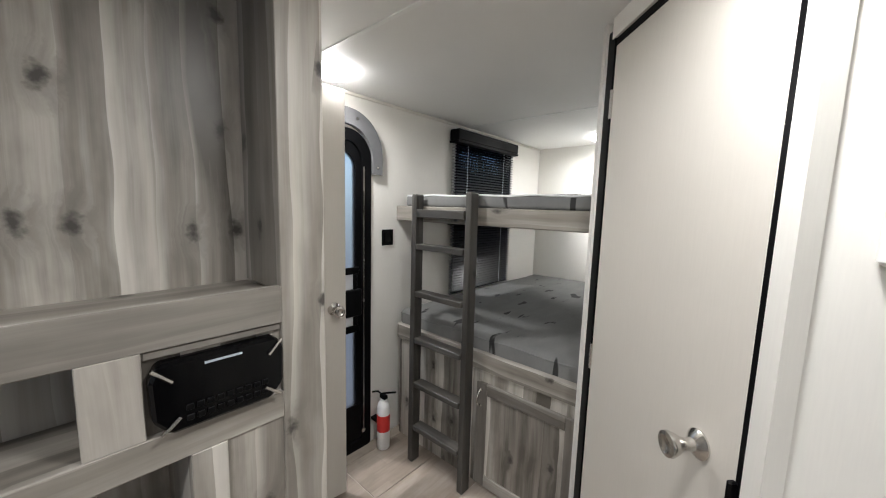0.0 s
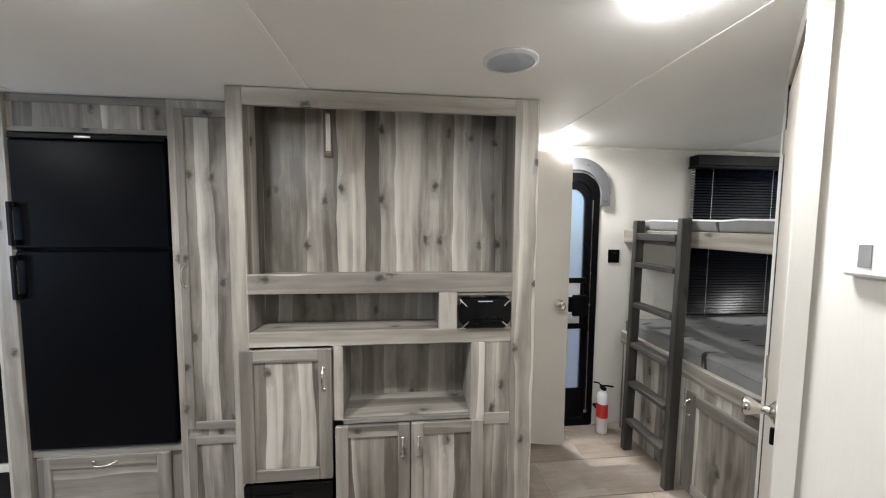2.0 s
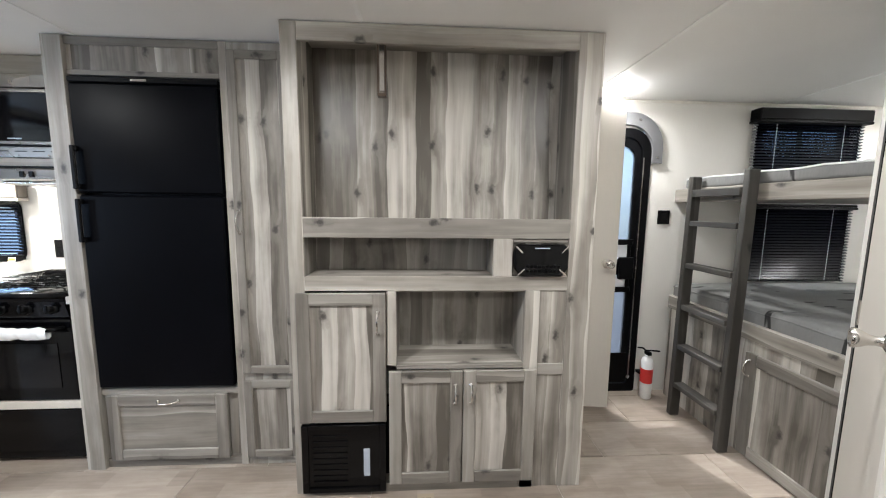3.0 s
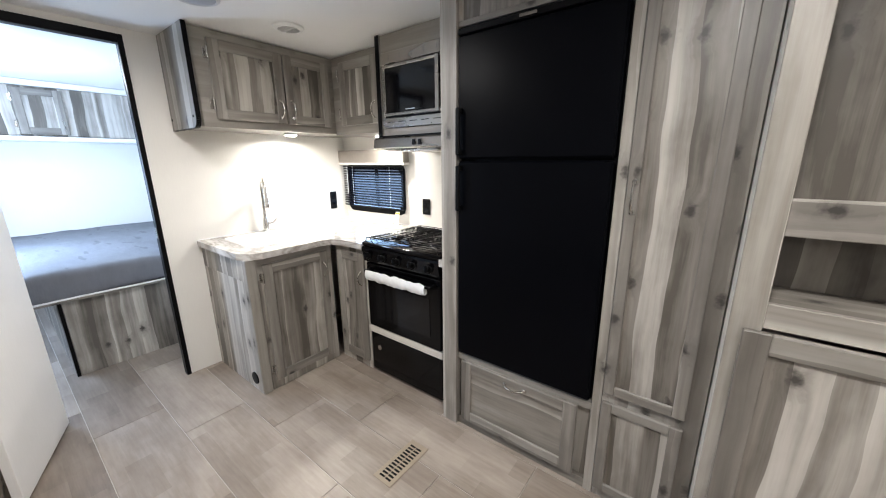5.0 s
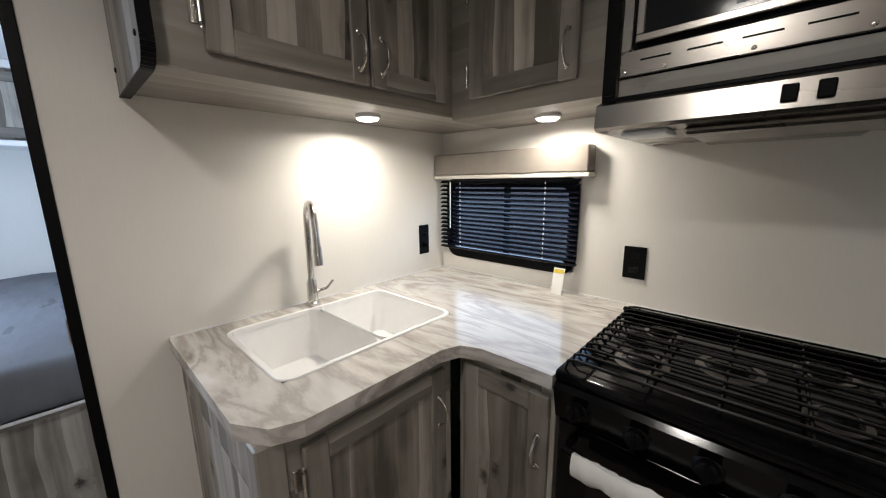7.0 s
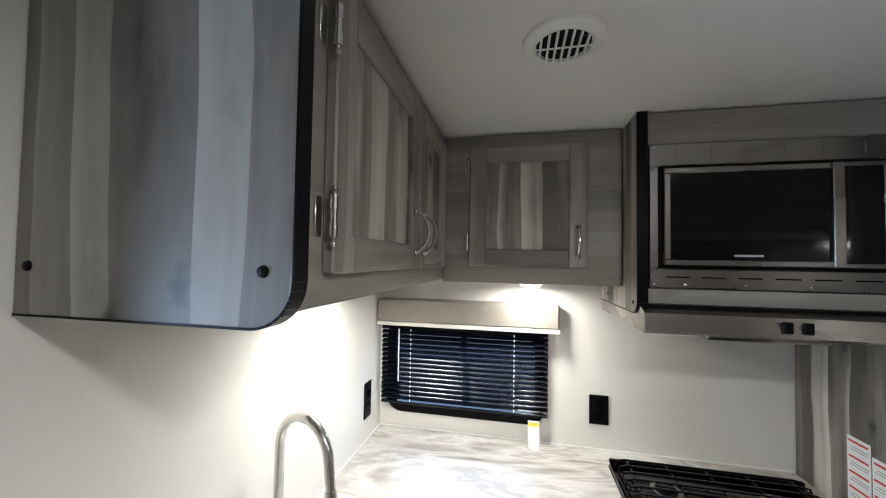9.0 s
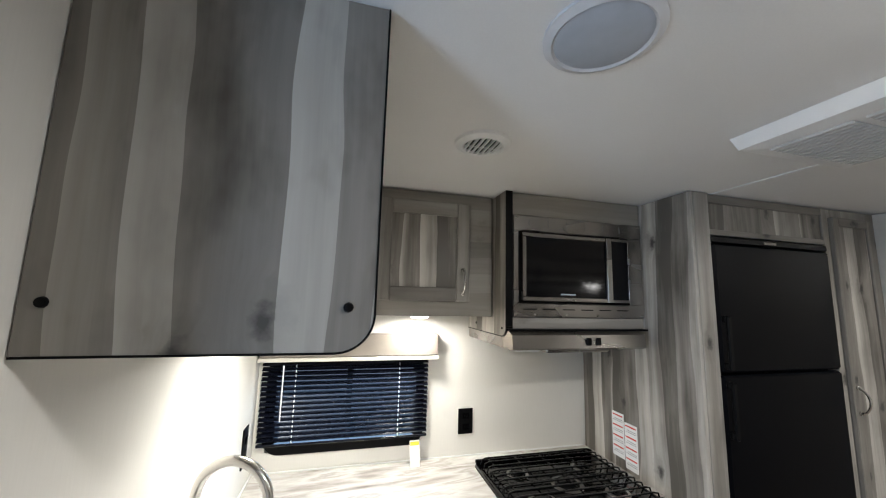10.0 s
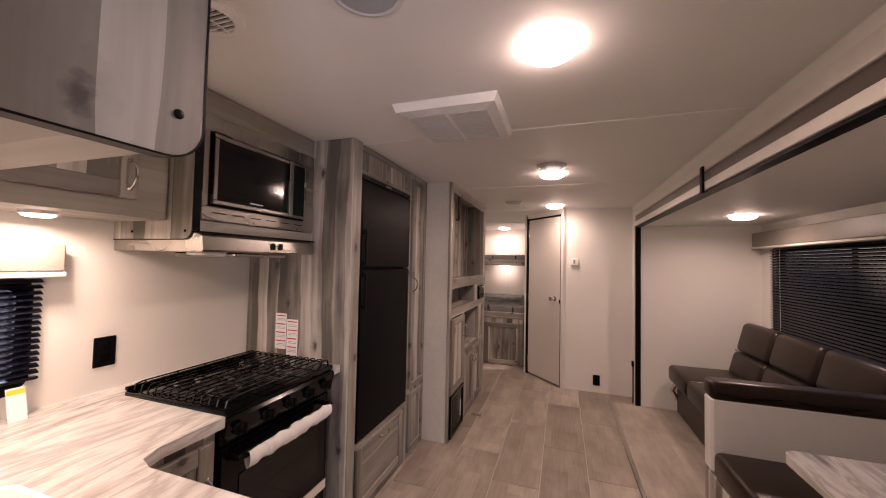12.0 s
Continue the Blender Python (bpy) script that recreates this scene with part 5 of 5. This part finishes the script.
sofa = thing("sofa", (3.3, -3.1, 0), "dark brown leather sofa with three seat backs in the slide-out", "sofa")
boxes("base", LEATHER, sofa, (2.48, -3.40, 0.03, 4.13, -2.86, 0.34), bevel=0.02)
for k in range(3):
    x0 = 2.49 + 0.545 * k
    bm = bmesh.new()
    add_box(bm, x0, -3.34, 0.34, x0 + 0.54, -2.78, 0.50, bevel=0.045, segs=4)
    part("seat_cushion", bm, LEATHER, sofa, "", True)
    lean = pose(x0 + 0.27, -3.36, 0.44, 14, 0, 0)
    bm = bmesh.new()
    add_box(bm, -0.27, -0.09, 0.0, 0.27, 0.10, 0.24, bevel=0.05, segs=4, m=lean)
    part("back_cushion", bm, LEATHER, sofa, "", True)
    bm = bmesh.new()
    add_box(bm, -0.27, -0.09, 0.235, 0.27, 0.09, 0.52, bevel=0.05, segs=4, m=lean)
    part("head_cushion", bm, LEATHER, sofa, "", True)
    bm = bmesh.new()
    for zz in (0.24,):
        add_tube(bm, [lean @ Vector((-0.25, 0.088, zz)), lean @ Vector((0.25, 0.088, zz))], 0.004, 6)
    part("seam", bm, BLACK, sofa, "", True)
bm = bmesh.new()
add_tube(bm, [(4.10, -2.84, 0.30), (4.12, -2.82, 0.24), (4.10, -2.86, 0.16)], 0.02, 8)
part("recline_handle", bm, CHROME, sofa, "", True)

bench = thing("dinette_bench", (2.1, -3.0, 0), "pale dinette bench with dark leather seat and back top", "bench")
boxes("base", WOOD, bench, (1.90, -3.55, 0.013, 2.42, -2.545, 0.36), bevel=0.004)
boxes("back_panel", LIGHTVINYL, bench, (2.31, -3.56, 0.37, 2.42, -2.54, 0.765), bevel=0.012, label="pale vinyl back panel")
bm = bmesh.new()
add_box(bm, 2.30, -3.56, 0.755, 2.43, -2.535, 0.855, bevel=0.03, segs=4)
part("top_roll", bm, LEATHER, bench, "", True)
bm = bmesh.new()
add_box(bm, 1.86, -3.55, 0.36, 2.305, -2.54, 0.50, bevel=0.035, segs=4)
part("seat_cushion", bm, LEATHER, bench, "", True)
bm = bmesh.new()
for y in (-2.56, -2.9, -3.24):
    add_tube(bm, [(2.297, y, 0.80), (2.292, y - 0.12, 0.785), (2.297, y - 0.28, 0.80)], 0.004, 6)
part("piping", bm, BLACK, bench, "", True)
table = thing("dinette_table", (1.4, -3.05, 0), "marbled pale dinette table on a metal post", "table")
bm = bmesh.new()
add_prism(bm, rounded(1.02, -3.57, 1.82, -2.60, [0.0, 0.0, 0.06, 0.06]), 0.715, 0.75, "xy")
part("tabletop", bm, STONE, table)
boxes("edge", FRAME_Y, table, (1.06, -3.5, 0.69, 1.78, -2.64, 0.7145), bevel=0.003)
bm = bmesh.new()
add_lathe(bm, [(0.11, 0), (0.11, 0.008), (0.035, 0.02), (0.03, 0.03), (0.03, 0.677)], (1.42, -3.05, 0.0125))
part("post", bm, CHROME, table, "", True)

lampB = thing("ceiling_lamp", (6.90, -0.72, 1.40), "lit round lamp under the upper bunk", "lamp", "ceiling lamps")
lampS = thing("ceiling_lamp", (3.42, -3.13, 1.86), "lit round lamp on the slide-out ceiling", "lamp", "ceiling lamps")
# the last position is an added, unseen lamp body at the bedroom bulb
for (lx, ly), z in [((3.42, -3.13), 1.885), ((6.90, -0.72), 1.435)] + [(p, CEIL) for p in CEILING_LAMPS] + [((-1.1, -1.85), CEIL)]:
    lamp = lampB if z < 1.5 else lampS if z < 2 else thing("ceiling_lamp", (lx, ly, z - 0.03), "lit round white lamp on the ceiling", "lamp", "ceiling lamps")
    bm = bmesh.new()
    add_lathe(bm, [(0.080, 0.0), (0.080, -0.003), (0.079, -0.0045)], (lx, ly, z - 0.0005))
    part("rim", bm, WHITE, lamp, "", True)
    bm = bmesh.new()
    add_lathe(bm, [(0.0895, -0.001), (0.086, -0.018), (0.066, -0.031), (0.025, -0.037)], (lx, ly, z))
    part("lens", bm, LENS, lamp, "glowing lens", True)

bracket = thing("slide_bracket", (2.28, SY + 0.04, 1.87), "black bracket on the slide-out header", "bracket")
boxes("plate", BLACK, bracket, (2.262, SY + 0.031, 1.868, 2.298, SY + 0.044, 2.015), bevel=0.003)
catch = thing("slide_catch", (4.23, SY + 0.04, 0.47), "black catch on the slide-out jamb", "catch")
boxes("plate", BLACK, catch, (4.215, SY + 0.031, 0.40, 4.26, SY + 0.05, 0.46), (4.228, SY + 0.031, 0.02, 4.246, SY + 0.042, 0.40), bevel=0.004)

# ---- ceiling fittings ----
ac = thing("ac_grille", (1.575, -1.305, CEIL), "white ceiling air conditioner cover with grey filter grilles", "air conditioner")
bm = bmesh.new()
x0, y0, x1, y1 = 1.35, -1.53, 1.80, -1.08
lo = [(x0, y0), (x1, y0), (x1, y1), (x0, y1)]
q = [bm.verts.new((a, b, CEIL - 0.001)) for a, b in lo]
w = [bm.verts.new((a + (0.012 if a == x0 else -0.012), b + (0.012 if b == y0 else -0.012), CEIL - 0.036)) for a, b in lo]
e = [bm.verts.new((a + (0.055 if a == x0 else -0.055), b + (0.055 if b == y0 else -0.055), CEIL - 0.042)) for a, b in lo]
for s0, s1 in ((q, w), (w, e)):
    for k in range(4):
        bm.faces.new((s0[k], s0[(k + 1) % 4], s1[(k + 1) % 4], s1[k]))
bm.faces.new(e)
part("cover", bm, WHITE, ac)
for ya, yb in ((-1.475, -1.315), (-1.295, -1.135)):
    g = boxes("filter", FILTER, ac, (1.41, ya, CEIL - 0.0455, 1.74, yb, CEIL - 0.0425), bevel=0)
    for k in range(16):
        boxes("slat", FILTER, g, (1.412 + k * 0.0206, ya, CEIL - 0.0475, 1.418 + k * 0.0206, yb, CEIL - 0.0457), bevel=0)
for sx, sy in ((0.753, -1.31), (3.915, -1.266), (2.50, -1.70)):
    spk = thing("ceiling_speaker", (sx, sy, CEIL), "round white ceiling speaker with blue-grey mesh", "speaker", "ceiling speakers")
    bm = bmesh.new()
    add_lathe(bm, [(0.098, 0.0), (0.098, -0.006), (0.084, -0.012), (0.08, -0.008)], (sx, sy, CEIL - 0.0005))
    part("ring", bm, RIM, spk, "", True)
    bm = bmesh.new()
    add_lathe(bm, [(0.0795, -0.0088), (0.07, -0.0125), (0.03, -0.014)], (sx, sy, CEIL))
    part("mesh", bm, GREY, spk, "blue-grey speaker mesh", True)
vent = thing("ceiling_vent", (0.715, -0.85, CEIL), "round white ceiling air vent with slanted bars", "vent")
bm = bmesh.new()
add_lathe(bm, [(0.082, 0.0), (0.080, -0.008), (0.062, -0.016), (0.056, -0.014), (0.052, -0.001)], (0.715, -0.85, CEIL - 0.0005))
part("ring", bm, WHITE, vent, "", True)
# black disc imitates the unlit duct behind the bars
bm = bmesh.new()
add_lathe(bm, [(0.055, -0.0065), (0.055, -0.0080)], (0.715, -0.85, CEIL))
part("backing", bm, BLACK, vent, "black disc standing in for the dark vent opening")
for k in range(-3, 4):
    half = math.sqrt(0.055 ** 2 - (k * 0.015) ** 2)
    bm = bmesh.new()
    add_box(bm, 0.715 + k * 0.015 - 0.0022, -0.85 - half, CEIL - 0.0155, 0.715 + k * 0.015 + 0.0022, -0.85 + half, CEIL - 0.0085)
    part("bar", bm, WHITE, vent)
boxes("cross_bar", WHITE, vent, (0.66, -0.853, CEIL - 0.0165, 0.77, -0.847, CEIL - 0.0158), bevel=0)

# ---- bedroom ----
structure("trim", BLACK, (-0.045, -1.443, 0.0, 0.008, -1.418, 2.10), (-0.045, -2.062, 0.0, 0.008, -2.037, 2.10), (-0.045, -2.037, 2.055, 0.008, -1.443, 2.10), label="black bedroom door frame", bevel=0.002)
strike = thing("strike_plate", (0.0, -1.445, 1.0), "small bright strike plate on the door frame", "strike plate")
boxes("plate", CHROME, strike, (-0.03, -1.4465, 0.96, 0.0, -1.4435, 1.03), bevel=0)
leaf_object("bedroom_door", (0.030, -2.030), (0.575, -2.222), 0.02, 2.05, "open flush white bedroom door", 0.5, 1.0, 1, skin=CEILING)
bed = thing("bed", (-1.5, -1.5, 0), "grey plank-look bed base with black corner edge", "bed")
boxes("front_panel", WOOD, bed, (-0.60, -1.885, 0.0, -0.58, -0.70, 0.54), bevel=0)
boxes("side_panel", WOOD, bed, (-2.5, -1.905, 0.0, -0.585, -1.887, 0.54), bevel=0)
boxes("corner_edge", BLACK, bed, (-0.60, -1.906, 0.0, -0.574, -1.888, 0.54), bevel=0)
boxes("platform", WOOD_Y, bed, (-2.59, -2.04, 0.541, -0.535, -0.60, 0.56), bevel=0.002)
bedm = mattress("mattress", -2.58, -2.03, 0.562, -0.53, -0.60, 0.745, TICKING_BLUE, "grey quilted mattress on the bedroom bed", 0.05, 0.012)
bm = bmesh.new()
add_tube(bm, [(-0.535, -2.03 + 0.13 * k, 0.562 + 0.002 * math.sin(k)) for k in range(12)], 0.007, 6)
part("piping", bm, CORD, bedm, "white piping", True)
over = thing("bed_cabinet", (-2.3, -1.3, 1.62), "grey plank-look overhead cabinets above the bed", "cabinet")
boxes("body", WOOD, over, (-2.59, -2.50, 1.66, -2.22, -0.02, 2.08), bevel=0)
boxes("shelf", WHITE, over, (-2.59, -2.50, 1.62, -2.18, -0.02, 1.655), bevel=0.004, label="white shelf board")
boxes("top_rail", WHITE, over, (-2.59, -2.50, 2.083, -2.20, -0.02, CEIL - 0.004), bevel=0.003, label="white top rail")
shaker(over, "x", -2.22, 1, -1.74, -1.43, 1.675, 2.06, handle=(-1.46, 1.72, 1.80), hinge=-1.745)
blind_window("window_5", BW, SY, "bedroom window with dark frame", 1.63, 1.30, -1.76, -0.84, None, tilt=10, inward=1)

# ---- floor ----
register = thing("floor_register", (1.68, -1.07, 0), "tan metal floor register with rows of slots", "floor vent", "floor registers")
reg2 = thing("floor_register", (3.40, -1.0, 0), "small tan metal floor register by the media cabinet", "floor vent", "floor registers")
BROWN = plain("tan_metal", (0.33, 0.27, 0.20), 0.45)
for root, cx, cy, w, l in ((register, 1.685, -1.075, 0.055, 0.135), (reg2, 3.40, -1.0, 0.04, 0.07)):
    boxes("plate", BROWN, root, (cx - w, cy - l, 0.0, cx + w, cy + l, 0.0045), bevel=0.001)
    n = int(l / 0.011)
    for k in range(n):
        y = cy - l + 0.02 + k * (2 * l - 0.04) / n
        boxes("slot", BLACK, root, (cx - w * 0.62, y, 0.0046, cx - 0.003, y + 0.010, 0.0052), (cx + 0.003, y, 0.0046, cx + w * 0.62, y + 0.010, 0.0052), bevel=0)

floor = tagged(new("floor"), "greige wood-look vinyl tile floor", kind="structure")
TW, TL = 0.313, 0.92


def tile_mesh(l, w):
    bm = bmesh.new()
    add_box(bm, 0, 0, -0.006, l - 0.0035, w - 0.0035, 0.0, bevel=0.0012)
    me = bpy.data.meshes.new("tile")
    bm.to_mesh(me)
    bm.free()
    me.materials.append(TILE)
    return me


whole = tile_mesh(TL, TW)
cut = {}
for r in range(-1, 9):
    y0 = -0.079 - TW * r - TW
    lo, hi = max(y0, SY - 0.002), min(y0 + TW, 0.0)
    if hi - lo < 0.02:
        continue
    x = -2.62 - TL * ((r * 0.37) % 1)
    while x < BX:
        a, b = max(x, -2.6), min(x + TL, BX)
        if b - a > 0.02:
            key = (round(b - a, 3), round(hi - lo, 3))
            if key not in cut:
                cut[key] = tile_mesh(*key)
            ob = new("tile", cut[key])
            ob.parent = floor
            ob.location = (a, lo, 0)
        x += TL
